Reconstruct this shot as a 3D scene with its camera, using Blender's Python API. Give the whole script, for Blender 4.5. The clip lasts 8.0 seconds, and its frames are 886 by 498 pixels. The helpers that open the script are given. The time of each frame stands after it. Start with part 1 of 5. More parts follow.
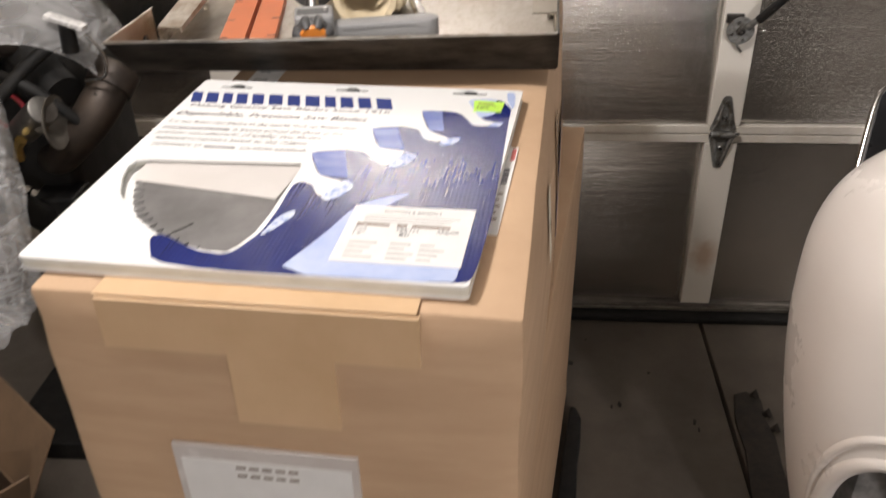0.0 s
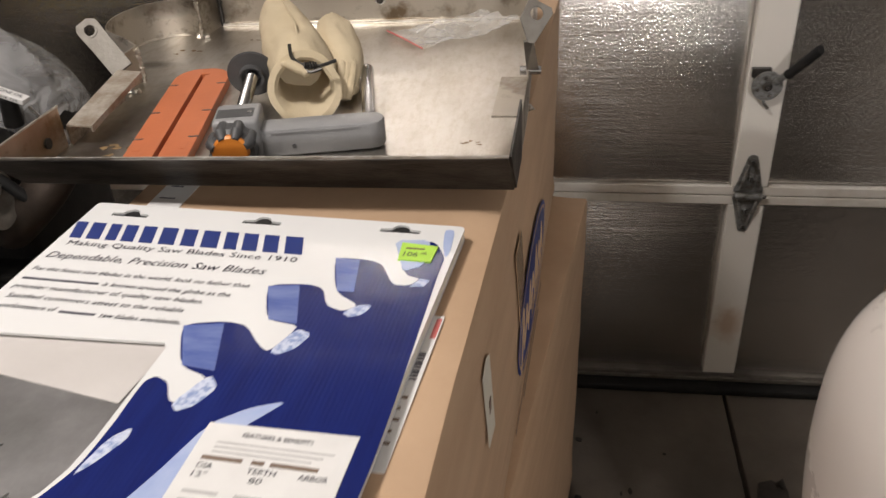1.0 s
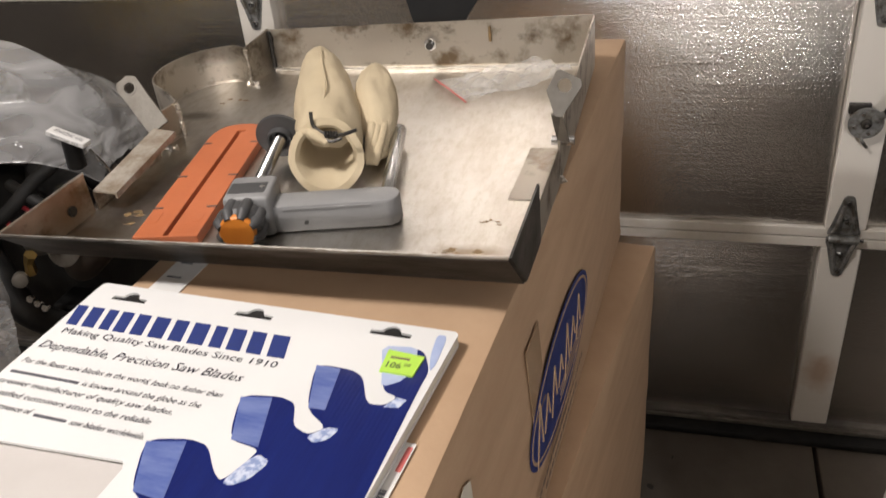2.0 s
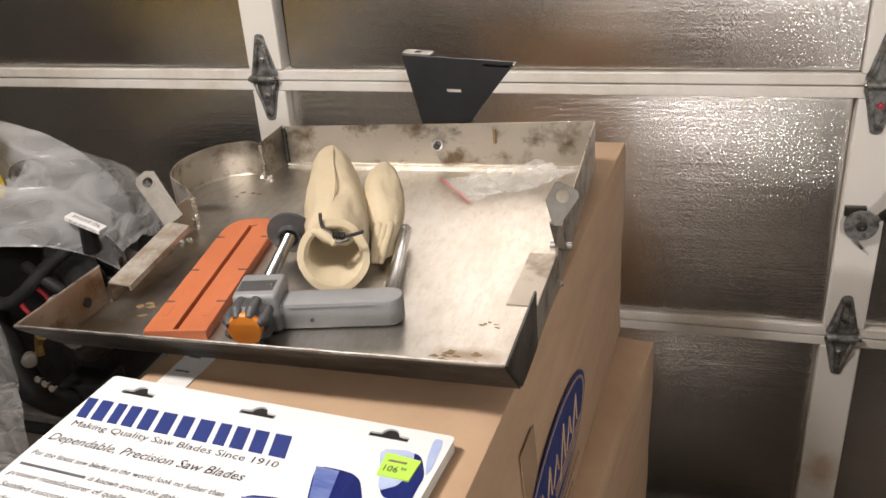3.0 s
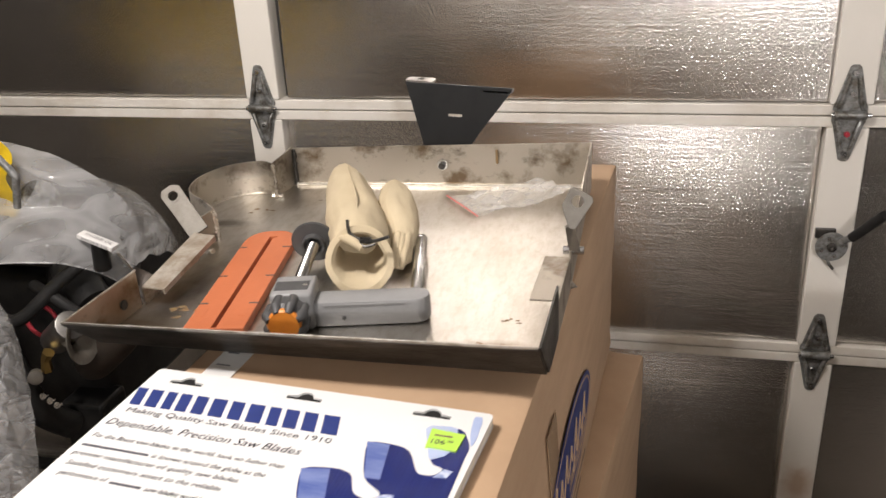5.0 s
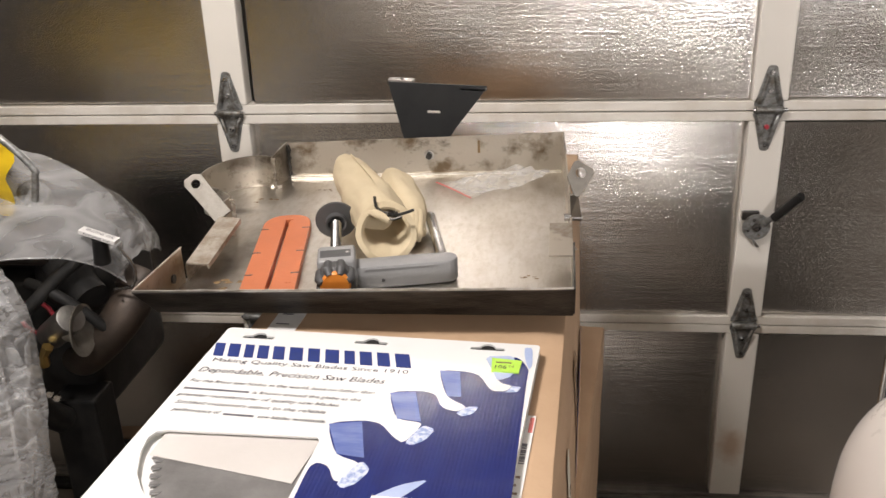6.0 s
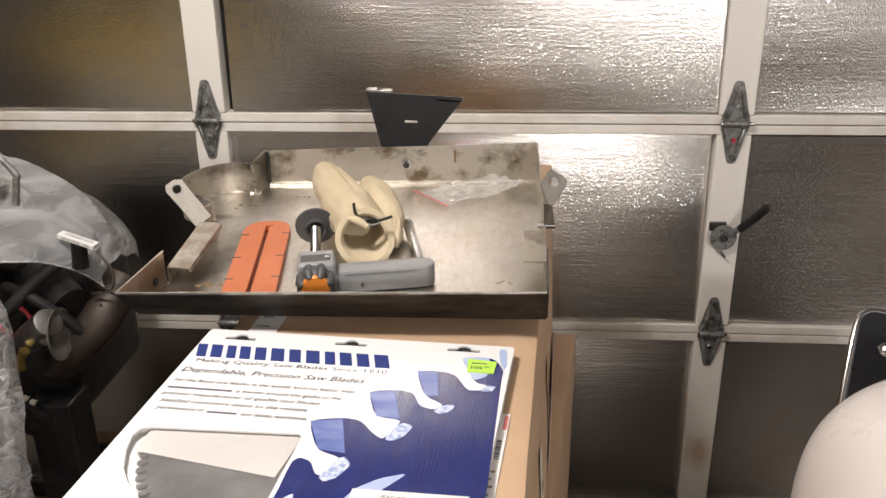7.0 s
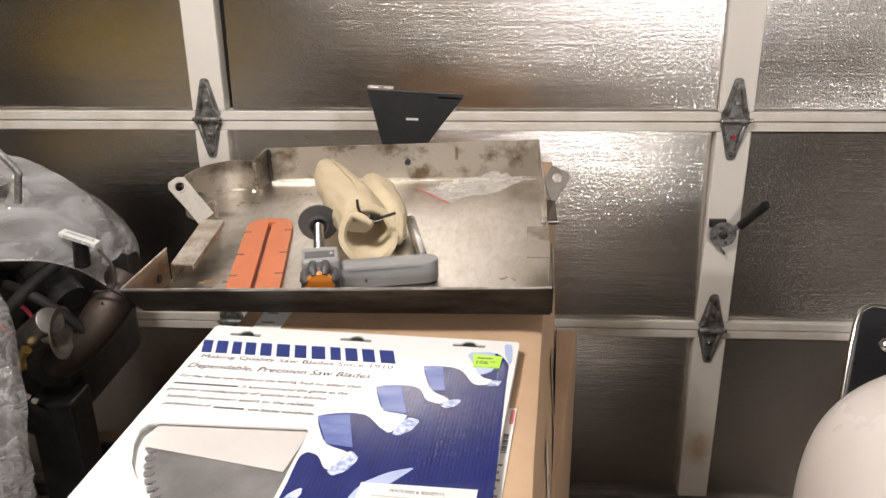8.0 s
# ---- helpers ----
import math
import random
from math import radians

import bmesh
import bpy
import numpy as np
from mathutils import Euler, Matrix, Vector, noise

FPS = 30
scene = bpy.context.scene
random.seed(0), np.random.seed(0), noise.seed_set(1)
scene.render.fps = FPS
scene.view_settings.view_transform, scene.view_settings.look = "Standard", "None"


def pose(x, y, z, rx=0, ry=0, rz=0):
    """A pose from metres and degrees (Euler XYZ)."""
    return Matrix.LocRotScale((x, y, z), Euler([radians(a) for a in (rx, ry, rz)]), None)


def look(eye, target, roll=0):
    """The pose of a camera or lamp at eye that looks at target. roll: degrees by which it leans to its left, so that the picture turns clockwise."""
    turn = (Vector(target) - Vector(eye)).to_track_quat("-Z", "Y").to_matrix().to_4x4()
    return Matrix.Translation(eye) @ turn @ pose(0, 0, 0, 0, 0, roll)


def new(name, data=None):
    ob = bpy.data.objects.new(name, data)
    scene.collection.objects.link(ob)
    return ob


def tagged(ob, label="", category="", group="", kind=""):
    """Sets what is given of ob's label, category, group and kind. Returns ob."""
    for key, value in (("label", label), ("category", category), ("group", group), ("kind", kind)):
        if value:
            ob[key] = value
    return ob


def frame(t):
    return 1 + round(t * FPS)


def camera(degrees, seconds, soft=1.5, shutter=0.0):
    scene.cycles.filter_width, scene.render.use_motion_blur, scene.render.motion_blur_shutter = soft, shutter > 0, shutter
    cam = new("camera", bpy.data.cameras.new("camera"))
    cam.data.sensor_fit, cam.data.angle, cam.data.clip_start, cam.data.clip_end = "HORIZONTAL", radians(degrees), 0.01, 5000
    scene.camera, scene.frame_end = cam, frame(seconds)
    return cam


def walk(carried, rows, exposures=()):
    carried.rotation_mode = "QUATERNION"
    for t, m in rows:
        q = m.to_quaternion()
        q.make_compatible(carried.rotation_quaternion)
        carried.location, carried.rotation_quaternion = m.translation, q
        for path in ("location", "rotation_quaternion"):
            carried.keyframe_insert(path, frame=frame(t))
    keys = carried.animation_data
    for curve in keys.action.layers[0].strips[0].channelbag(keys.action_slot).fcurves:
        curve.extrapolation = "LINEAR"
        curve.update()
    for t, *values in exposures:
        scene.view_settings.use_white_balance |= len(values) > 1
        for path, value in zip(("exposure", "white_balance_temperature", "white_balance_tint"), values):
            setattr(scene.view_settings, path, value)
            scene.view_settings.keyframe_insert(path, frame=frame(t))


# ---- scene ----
cam = camera(55.2, 8.0, shutter=0.4)
PATH = [
    (0, (-0.516, -1.947, 1.419), (-0.666, -0.255, 0.364), -1.5),
    (0.3, (-0.507, -1.901, 1.446), (-0.627, -0.187, 0.421), -2.0),
    (0.5, (-0.493, -1.864, 1.453), (-0.625, -0.148, 0.434), -2.1),
    (1, (-0.429, -1.728, 1.455), (-0.678, -0.04, 0.413), -2.6),
    (1.5, (-0.376, -1.65, 1.465), (-0.793, -0.015, 0.392), -4.1),
    (2, (-0.344, -1.621, 1.504), (-0.853, 0.008, 0.46), -5.6),
    (2.2, (-0.335, -1.619, 1.514), (-0.857, 0.026, 0.502), -5.5),
    (3.3, (-0.332, -1.642, 1.546), (-0.866, 0.087, 0.693), -3.7),
    (3.5, (-0.335, -1.647, 1.546), (-0.866, 0.091, 0.71), -3.4),
    (4, (-0.337, -1.655, 1.541), (-0.863, 0.095, 0.728), -3.1),
    (4.5, (-0.344, -1.666, 1.541), (-0.852, 0.093, 0.737), -3.1),
    (4.7, (-0.352, -1.684, 1.538), (-0.843, 0.08, 0.735), -3.0),
    (5.8, (-0.497, -1.87, 1.525), (-0.755, -0.041, 0.758), -2.4),
    (6, (-0.513, -1.896, 1.529), (-0.72, -0.058, 0.768), -1.9),
    (6.5, (-0.524, -1.923, 1.535), (-0.669, -0.074, 0.786), -0.7),
    (7, (-0.516, -1.928, 1.535), (-0.659, -0.075, 0.796), -0.7),
    (7.5, (-0.518, -1.929, 1.533), (-0.661, -0.075, 0.799), -0.8),
    (8, (-0.525, -1.932, 1.531), (-0.66, -0.079, 0.792), -0.8),
]
walk(cam, [(t, look(eye, target, roll)) for t, eye, target, roll in PATH], [(0.0, -0.01), (0.4, -0.33), (1.0, -0.40), (2.0, -0.22), (3.3, 0.08), (4.7, 0.06), (5.8, 0.0), (8.0, 0.0)])


# ---- light ----
def bulb(name, at, radius, watts, colour):
    lamp = bpy.data.lights.new(name, "POINT")
    lamp.shadow_soft_size, lamp.energy, lamp.color = radius, watts, colour
    ob = new(name, lamp)
    ob.location = at
    return ob


bulb("ceiling_bulb", (-1.10, -1.40, 2.34), 0.09, 77, (1.0, 0.935, 0.90))
bulb("ceiling_bulb", (1.02, -4.90, 2.34), 0.14, 210, (1.0, 0.952, 0.945))
world = bpy.data.worlds.new("dim_room")
world.use_nodes = True
world.node_tree.nodes["Background"].inputs["Color"].default_value = (0.9, 0.85, 0.8, 1)
world.node_tree.nodes["Background"].inputs["Strength"].default_value = 0.005
scene.world = world


# ---- materials ----
def mat(name, col, col2=None, rough=0.5, metal=0.0, scale=12.0, bump=0.15, bscale=160.0, stretch=(1, 1, 1), sharp=(0.35, 0.65), rvar=0.08, coat=0.0, dist=0.002, spec=0.5):
    """Two colours mixed by a broad noise, with fine relief and uneven gloss."""
    m = bpy.data.materials.new(name)
    m.use_nodes = True
    nt = m.node_tree
    n, l = nt.nodes, nt.links
    p = n["Principled BSDF"]
    col2 = col2 or tuple(c * 0.8 for c in col)
    tc, mp = n.new("ShaderNodeTexCoord"), n.new("ShaderNodeMapping")
    mp.inputs["Scale"].default_value = stretch
    l.new(tc.outputs["Object"], mp.inputs["Vector"])
    n1 = n.new("ShaderNodeTexNoise")
    n1.inputs["Scale"].default_value, n1.inputs["Detail"].default_value, n1.inputs["Roughness"].default_value = scale, 6, 0.62
    l.new(mp.outputs["Vector"], n1.inputs["Vector"])
    ramp = n.new("ShaderNodeValToRGB")
    ramp.color_ramp.elements[0].position, ramp.color_ramp.elements[1].position = sharp
    ramp.color_ramp.elements[0].color, ramp.color_ramp.elements[1].color = (*col2, 1), (*col, 1)
    l.new(n1.outputs["Fac"], ramp.inputs["Fac"])
    l.new(ramp.outputs["Color"], p.inputs["Base Color"])
    n2 = n.new("ShaderNodeTexNoise")
    n2.inputs["Scale"].default_value, n2.inputs["Detail"].default_value = bscale, 3
    l.new(mp.outputs["Vector"], n2.inputs["Vector"])
    mr = n.new("ShaderNodeMapRange")
    mr.inputs["To Min"].default_value, mr.inputs["To Max"].default_value = max(rough - rvar, 0.02), min(rough + rvar, 1)
    l.new(n1.outputs["Fac"], mr.inputs["Value"])
    l.new(mr.outputs["Result"], p.inputs["Roughness"])
    b = n.new("ShaderNodeBump")
    b.inputs["Strength"].default_value, b.inputs["Distance"].default_value = bump, dist
    l.new(n2.outputs["Fac"], b.inputs["Height"])
    l.new(b.outputs["Normal"], p.inputs["Normal"])
    p.inputs["Metallic"].default_value = metal
    p.inputs["Coat Weight"].default_value = coat
    p.inputs["Specular IOR Level"].default_value = spec
    return m


def foil_material():
    """Foil-faced insulation: an embossed grain of small dimples, fine level creases and broad slack."""
    m = mat("foil", (0.80, 0.775, 0.745), (0.70, 0.675, 0.645), 0.145, 1.0, 3.0, 0.3, 110, rvar=0.03)
    nt = m.node_tree
    n, l = nt.nodes, nt.links
    p = n["Principled BSDF"]
    tc = n["Texture Coordinate"]
    last = None
    for stretch, scale, detail, strength, dist in (((0.9, 1, 16), 2.6, 6, 0.15, 0.006), ((1.6, 1, 20), 9.0, 4, 0.24, 0.0022), ((1.0, 1, 1.35), 250, 3, 0.45, 0.0020), ((0.8, 1, 1.6), 1.7, 1, 0.5, 0.028)):
        mp, no, b = n.new("ShaderNodeMapping"), n.new("ShaderNodeTexNoise"), n.new("ShaderNodeBump")
        mp.inputs["Scale"].default_value = stretch
        no.inputs["Scale"].default_value, no.inputs["Detail"].default_value = scale, detail
        b.inputs["Strength"].default_value, b.inputs["Distance"].default_value = strength, dist
        l.new(tc.outputs["Object"], mp.inputs["Vector"])
        l.new(mp.outputs["Vector"], no.inputs["Vector"])
        l.new(no.outputs["Fac"], b.inputs["Height"])
        if last:
            l.new(last.outputs["Normal"], b.inputs["Normal"])
        last = b
    l.new(last.outputs["Normal"], p.inputs["Normal"])
    return m


def film_material(name, cover, tint=(0.93, 0.935, 0.94), crease=7.0):
    """Clear polythene: partly see-through, glossy, with long sharp creases over small crumples."""
    m = bpy.data.materials.new(name)
    m.use_nodes = True
    nt = m.node_tree
    n, l = nt.nodes, nt.links
    p = n["Principled BSDF"]
    p.inputs["Base Color"].default_value = (*tint, 1)
    p.inputs["Roughness"].default_value = 0.16
    p.inputs["IOR"].default_value = 1.5
    p.inputs["Specular IOR Level"].default_value = 0.8
    tc = n.new("ShaderNodeTexCoord")
    last, first = None, None
    for scale, stretch, wind, strength, dist in ((crease * 0.8, (0.7, 1, 1.9), 0.7, 0.8, 0.024), (crease * 2.2, (0.8, 1, 1.5), 0.6, 0.65, 0.010), (crease * 5, (1, 1, 1.3), 0.4, 0.4, 0.004)):
        mp, no, mid, fold, b = (n.new(k) for k in ("ShaderNodeMapping", "ShaderNodeTexNoise", "ShaderNodeMath", "ShaderNodeMath", "ShaderNodeBump"))
        mp.inputs["Scale"].default_value = stretch
        no.inputs["Scale"].default_value, no.inputs["Detail"].default_value, no.inputs["Distortion"].default_value = scale, 2, wind
        mid.operation, fold.operation = "SUBTRACT", "ABSOLUTE"
        mid.inputs[1].default_value = 0.5
        b.inputs["Strength"].default_value, b.inputs["Distance"].default_value = strength, dist
        l.new(tc.outputs["Object"], mp.inputs["Vector"])
        l.new(mp.outputs["Vector"], no.inputs["Vector"])
        l.new(no.outputs["Fac"], mid.inputs[0])
        l.new(mid.outputs["Value"], fold.inputs[0])
        l.new(fold.outputs["Value"], b.inputs["Height"])
        if last:
            l.new(last.outputs["Normal"], b.inputs["Normal"])
        last, first = b, first or fold
    l.new(last.outputs["Normal"], p.inputs["Normal"])
    mr = n.new("ShaderNodeMapRange")
    mr.inputs["From Min"].default_value, mr.inputs["From Max"].default_value = 0.0, 0.2
    mr.inputs["To Min"].default_value, mr.inputs["To Max"].default_value = min(cover * 1.5, 1), cover * 0.72
    l.new(first.outputs["Value"], mr.inputs["Value"])
    tr, mix = n.new("ShaderNodeBsdfTransparent"), n.new("ShaderNodeMixShader")
    l.new(mr.outputs["Result"], mix.inputs["Fac"])
    l.new(tr.outputs["BSDF"], mix.inputs[1])
    l.new(p.outputs["BSDF"], mix.inputs[2])
    l.new(mix.outputs["Shader"], n["Material Output"].inputs["Surface"])
    return m


def scuffed(m, scale, stretch, low, reach=(0.42, 0.62)):
    """Darkens a surface in fine broken streaks and dulls it there."""
    nt = m.node_tree
    n, l = nt.nodes, nt.links
    p = n["Principled BSDF"]
    old = p.inputs["Base Color"].links[0].from_socket
    mp, no, ramp, mix = (n.new(k) for k in ("ShaderNodeMapping", "ShaderNodeTexNoise", "ShaderNodeValToRGB", "ShaderNodeMixRGB"))
    mp.inputs["Scale"].default_value = stretch
    no.inputs["Scale"].default_value, no.inputs["Detail"].default_value, no.inputs["Roughness"].default_value = scale, 9, 0.72
    ramp.color_ramp.elements[0].position, ramp.color_ramp.elements[1].position = reach
    ramp.color_ramp.elements[0].color, ramp.color_ramp.elements[1].color = (*low, 1), (1, 1, 1, 1)
    mix.blend_type, mix.inputs["Fac"].default_value = "MULTIPLY", 1.0
    l.new(n["Texture Coordinate"].outputs["Object"], mp.inputs["Vector"])
    l.new(mp.outputs["Vector"], no.inputs["Vector"])
    l.new(no.outputs["Fac"], ramp.inputs["Fac"])
    l.new(old, mix.inputs["Color1"])
    l.new(ramp.outputs["Color"], mix.inputs["Color2"])
    l.new(mix.outputs["Color"], p.inputs["Base Color"])
    return m


def corrugated_print(m, period=0.0036):
    """Adds the shallow ridges of the board under a glossy print."""
    nt = m.node_tree
    n, l = nt.nodes, nt.links
    wave, b = n.new("ShaderNodeTexWave"), n.new("ShaderNodeBump")
    wave.bands_direction, wave.wave_profile = "X", "SIN"
    wave.inputs["Scale"].default_value, wave.inputs["Distortion"].default_value, wave.inputs["Detail"].default_value = 0.314 / period, 0.5, 1
    b.inputs["Strength"].default_value, b.inputs["Distance"].default_value = 0.16, 0.0004
    l.new(n["Texture Coordinate"].outputs["Object"], wave.inputs["Vector"])
    l.new(wave.outputs["Fac"], b.inputs["Height"])
    l.new(n["Bump"].outputs["Normal"], b.inputs["Normal"])
    l.new(b.outputs["Normal"], n["Principled BSDF"].inputs["Normal"])
    return m


FOIL = foil_material()
FRAME_PAINT = mat("frame_paint", (0.78, 0.745, 0.68), (0.64, 0.585, 0.50), 0.5, 0, 9, 0.08, 220, sharp=(0.3, 0.55))
# much darker frame paint, used on the lowest rail only
LOW_RAIL_PAINT = mat("low_rail_paint", (0.22, 0.20, 0.175), (0.10, 0.09, 0.08), 0.6, 0, 9, 0.1, 220)
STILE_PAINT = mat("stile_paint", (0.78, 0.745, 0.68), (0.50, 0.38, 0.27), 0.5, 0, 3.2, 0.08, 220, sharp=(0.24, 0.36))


def blotch(m, at, size, col):
    """Adds one soft-edged uneven stain round a place."""
    nt = m.node_tree
    n, l = nt.nodes, nt.links
    p = n["Principled BSDF"]
    old = p.inputs["Base Color"].links[0].from_socket
    mp, d, no, add, mr, mix = (n.new(k) for k in ("ShaderNodeMapping", "ShaderNodeVectorMath", "ShaderNodeTexNoise", "ShaderNodeMath", "ShaderNodeMapRange", "ShaderNodeMixRGB"))
    mp.vector_type = "TEXTURE"
    mp.inputs["Location"].default_value, mp.inputs["Scale"].default_value = at, size
    d.operation, add.operation = "LENGTH", "MULTIPLY_ADD"
    no.inputs["Scale"].default_value, no.inputs["Detail"].default_value = 34, 4
    add.inputs[1].default_value = 0.9
    mr.inputs["From Min"].default_value, mr.inputs["From Max"].default_value = 1.65, 0.75
    mr.inputs["To Max"].default_value = 0.72
    l.new(n["Texture Coordinate"].outputs["Object"], mp.inputs["Vector"])
    l.new(mp.outputs["Vector"], d.inputs[0])
    l.new(n["Texture Coordinate"].outputs["Object"], no.inputs["Vector"])
    l.new(no.outputs["Fac"], add.inputs[0])
    l.new(d.outputs["Value"], add.inputs[2])
    l.new(add.outputs["Value"], mr.inputs["Value"])
    l.new(mr.outputs["Result"], mix.inputs["Fac"])
    l.new(old, mix.inputs["Color1"])
    mix.inputs["Color2"].default_value = (*col, 1)
    l.new(mix.outputs["Color"], p.inputs["Base Color"])
    return m


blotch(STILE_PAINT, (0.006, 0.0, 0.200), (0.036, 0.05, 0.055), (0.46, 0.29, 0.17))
GALV = scuffed(mat("galvanised", (0.36, 0.365, 0.355), (0.23, 0.235, 0.23), 0.42, 0.55, 60, 0.2, 300), 45, (1, 1, 1), (0.38, 0.33, 0.27), (0.40, 0.56))
RUBBER = mat("black_rubber", (0.012, 0.012, 0.012), (0.02, 0.019, 0.018), 0.6, 0, 30, 0.2, 300, spec=0.3)
CONCRETE = mat("concrete", (0.138, 0.116, 0.094), (0.076, 0.064, 0.052), 0.8, 0, 4, 0.35, 140, sharp=(0.3, 0.62))
CEILING = mat("ceiling_paint", (0.42, 0.40, 0.37), (0.35, 0.33, 0.30), 0.85, 0, 3, 0.1, 120)
WHITEWALL = mat("white_wall_paint", (0.80, 0.79, 0.77), (0.74, 0.73, 0.71), 0.7, 0, 3, 0.1, 120)
WALLPAINT = mat("wall_paint", (0.48, 0.47, 0.45), (0.42, 0.41, 0.39), 0.8, 0, 3, 0.1, 120)
TANWALL = mat("tan_wall_paint", (0.72, 0.645, 0.54), (0.60, 0.53, 0.44), 0.8, 0, 1.2, 0.1, 20)
# unseen walls coloured near black so reflections and bounced light stay low
DARKWALL = mat("dark_unseen_wall", (0.085, 0.073, 0.06), (0.025, 0.022, 0.018), 0.8, 0, 1.6, 0.1, 20)
CARD = mat("cardboard", (0.54, 0.37, 0.235), (0.47, 0.315, 0.195), 0.75, 0, 7, 0.22, 90, (1, 1, 6), rvar=0.05)
# cardboard darkened to carry the shade of the corner by the stand
CARD_SHADED = mat("cardboard_shaded", (0.15, 0.092, 0.05), (0.10, 0.062, 0.034), 0.8, 0, 9, 0.2, 90)
PAPER_TAPE = mat("paper_tape", (0.62, 0.43, 0.26), (0.56, 0.38, 0.22), 0.42, 0, 14, 0.12, 120)
CLEAR_TAPE = mat("clear_tape", (0.50, 0.34, 0.21), (0.46, 0.31, 0.19), 0.22, 0, 20, 0.06, 60, coat=0.5)
MASKING = mat("masking_tape", (0.72, 0.68, 0.58), (0.64, 0.6, 0.5), 0.6, 0, 30, 0.15, 300)
LABEL = mat("label_paper", (0.78, 0.77, 0.75), (0.72, 0.71, 0.69), 0.45, 0, 25, 0.04, 200)
POUCH = mat("label_pouch", (0.62, 0.58, 0.55), (0.55, 0.5, 0.47), 0.25, 0, 18, 0.2, 60, coat=0.4)
LOGO_BLUE = mat("printed_blue", (0.018, 0.036, 0.19), (0.014, 0.03, 0.155), 0.55, 0, 40, 0.03, 200)
GREY_INK = mat("grey_ink", (0.17, 0.12, 0.09), (0.2, 0.14, 0.1), 0.7, 0, 60, 0.02, 200)
CARD_WHITE = mat("coated_card", (0.80, 0.80, 0.79), (0.77, 0.77, 0.76), 0.17, 0, 6, 0.05, 30, rvar=0.03, coat=0.3)
# matt flap card, greyed to stand for the shade inside the window
FLAP_CARD = mat("shaded_flap_card", (0.60, 0.57, 0.545), (0.54, 0.51, 0.485), 0.6, 0, 8, 0.1, 200)
CARD_EDGE = mat("card_edge", (0.70, 0.69, 0.62), (0.6, 0.59, 0.52), 0.7, 0, 30, 0.1, 300)
ART_BLUE = mat("glossy_blue", (0.008, 0.015, 0.115), (0.010, 0.020, 0.145), 0.15, 0, 9, 0.10, 55, (9, 1, 1), rvar=0.03, coat=0.3)
ART_MID = mat("brushed_blue", (0.07, 0.11, 0.34), (0.18, 0.23, 0.47), 0.2, 0, 16, 0.05, 60, (1, 4, 1))
ART_LIGHT = mat("pale_blue", (0.50, 0.57, 0.76), (0.36, 0.44, 0.68), 0.2, 0, 22, 0.05, 60)
ART_SPECK = mat("speckled_blue", (0.62, 0.67, 0.80), (0.26, 0.33, 0.56), 0.2, 0, 150, 0.04, 60, sharp=(0.42, 0.55))
corrugated_print(ART_BLUE)
PALE_INK = mat("pale_ink", (0.46, 0.45, 0.44), (0.52, 0.51, 0.50), 0.4, 0, 60, 0.02, 100)
SOFT_INK = mat("soft_ink", (0.10, 0.10, 0.12), (0.13, 0.13, 0.15), 0.3, 0, 60, 0.02, 100)
INK = mat("dark_ink", (0.025, 0.026, 0.04), (0.035, 0.036, 0.05), 0.3, 0, 60, 0.02, 100)
LIME = mat("lime_sticker", (0.50, 0.80, 0.10), (0.46, 0.75, 0.09), 0.4, 0, 40, 0.03, 200)
BLADE = mat("blade_steel", (0.42, 0.41, 0.41), (0.26, 0.255, 0.25), 0.38, 0.7, 13, 0.1, 300)
STEEL = mat("bare_steel", (0.74, 0.72, 0.685), (0.60, 0.56, 0.50), 0.34, 1.0, 4, 0.10, 240, sharp=(0.28, 0.60), rvar=0.08)
scuffed(STEEL, 7, (1.6, 0.7, 1), (0.74, 0.71, 0.66), (0.34, 0.58))
scuffed(STEEL, 34, (3, 1, 1), (0.87, 0.85, 0.81), (0.36, 0.52))
# oily stain along the left lip, deepened for the shade under it
blotch(STEEL, (-0.452, 0.165, 0.0), (0.030, 0.105, 0.1), (0.12, 0.095, 0.07))
blotch(STEEL, (-0.470, 0.035, 0.0), (0.055, 0.030, 0.1), (0.20, 0.14, 0.07))
blotch(STEEL, (-0.520, 0.350, 0.0), (0.045, 0.016, 0.1), (0.14, 0.11, 0.08))
blotch(STEEL, (-0.060, 0.040, 0.0), (0.040, 0.014, 0.1), (0.24, 0.16, 0.08))
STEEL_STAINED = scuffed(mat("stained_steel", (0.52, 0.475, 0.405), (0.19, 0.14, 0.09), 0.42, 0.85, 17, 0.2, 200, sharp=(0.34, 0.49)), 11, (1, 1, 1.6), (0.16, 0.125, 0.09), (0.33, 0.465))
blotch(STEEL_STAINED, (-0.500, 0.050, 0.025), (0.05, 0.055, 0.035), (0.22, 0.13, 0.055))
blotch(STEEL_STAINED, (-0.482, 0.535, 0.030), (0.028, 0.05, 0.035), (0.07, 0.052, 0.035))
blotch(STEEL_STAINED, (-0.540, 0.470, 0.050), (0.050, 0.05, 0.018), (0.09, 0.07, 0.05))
LIP_STEEL = scuffed(mat("lip_steel", (0.56, 0.53, 0.48), (0.40, 0.35, 0.29), 0.45, 0.3, 20, 0.15, 200), 30, (1, 1, 1), (0.62, 0.56, 0.48))
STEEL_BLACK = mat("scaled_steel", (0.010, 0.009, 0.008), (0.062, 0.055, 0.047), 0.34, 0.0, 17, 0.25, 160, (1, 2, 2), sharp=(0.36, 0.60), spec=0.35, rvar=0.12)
STEEL_BRIGHT = mat("cut_steel_edge", (0.72, 0.70, 0.66), (0.5, 0.46, 0.40), 0.32, 1.0, 60, 0.1, 300)
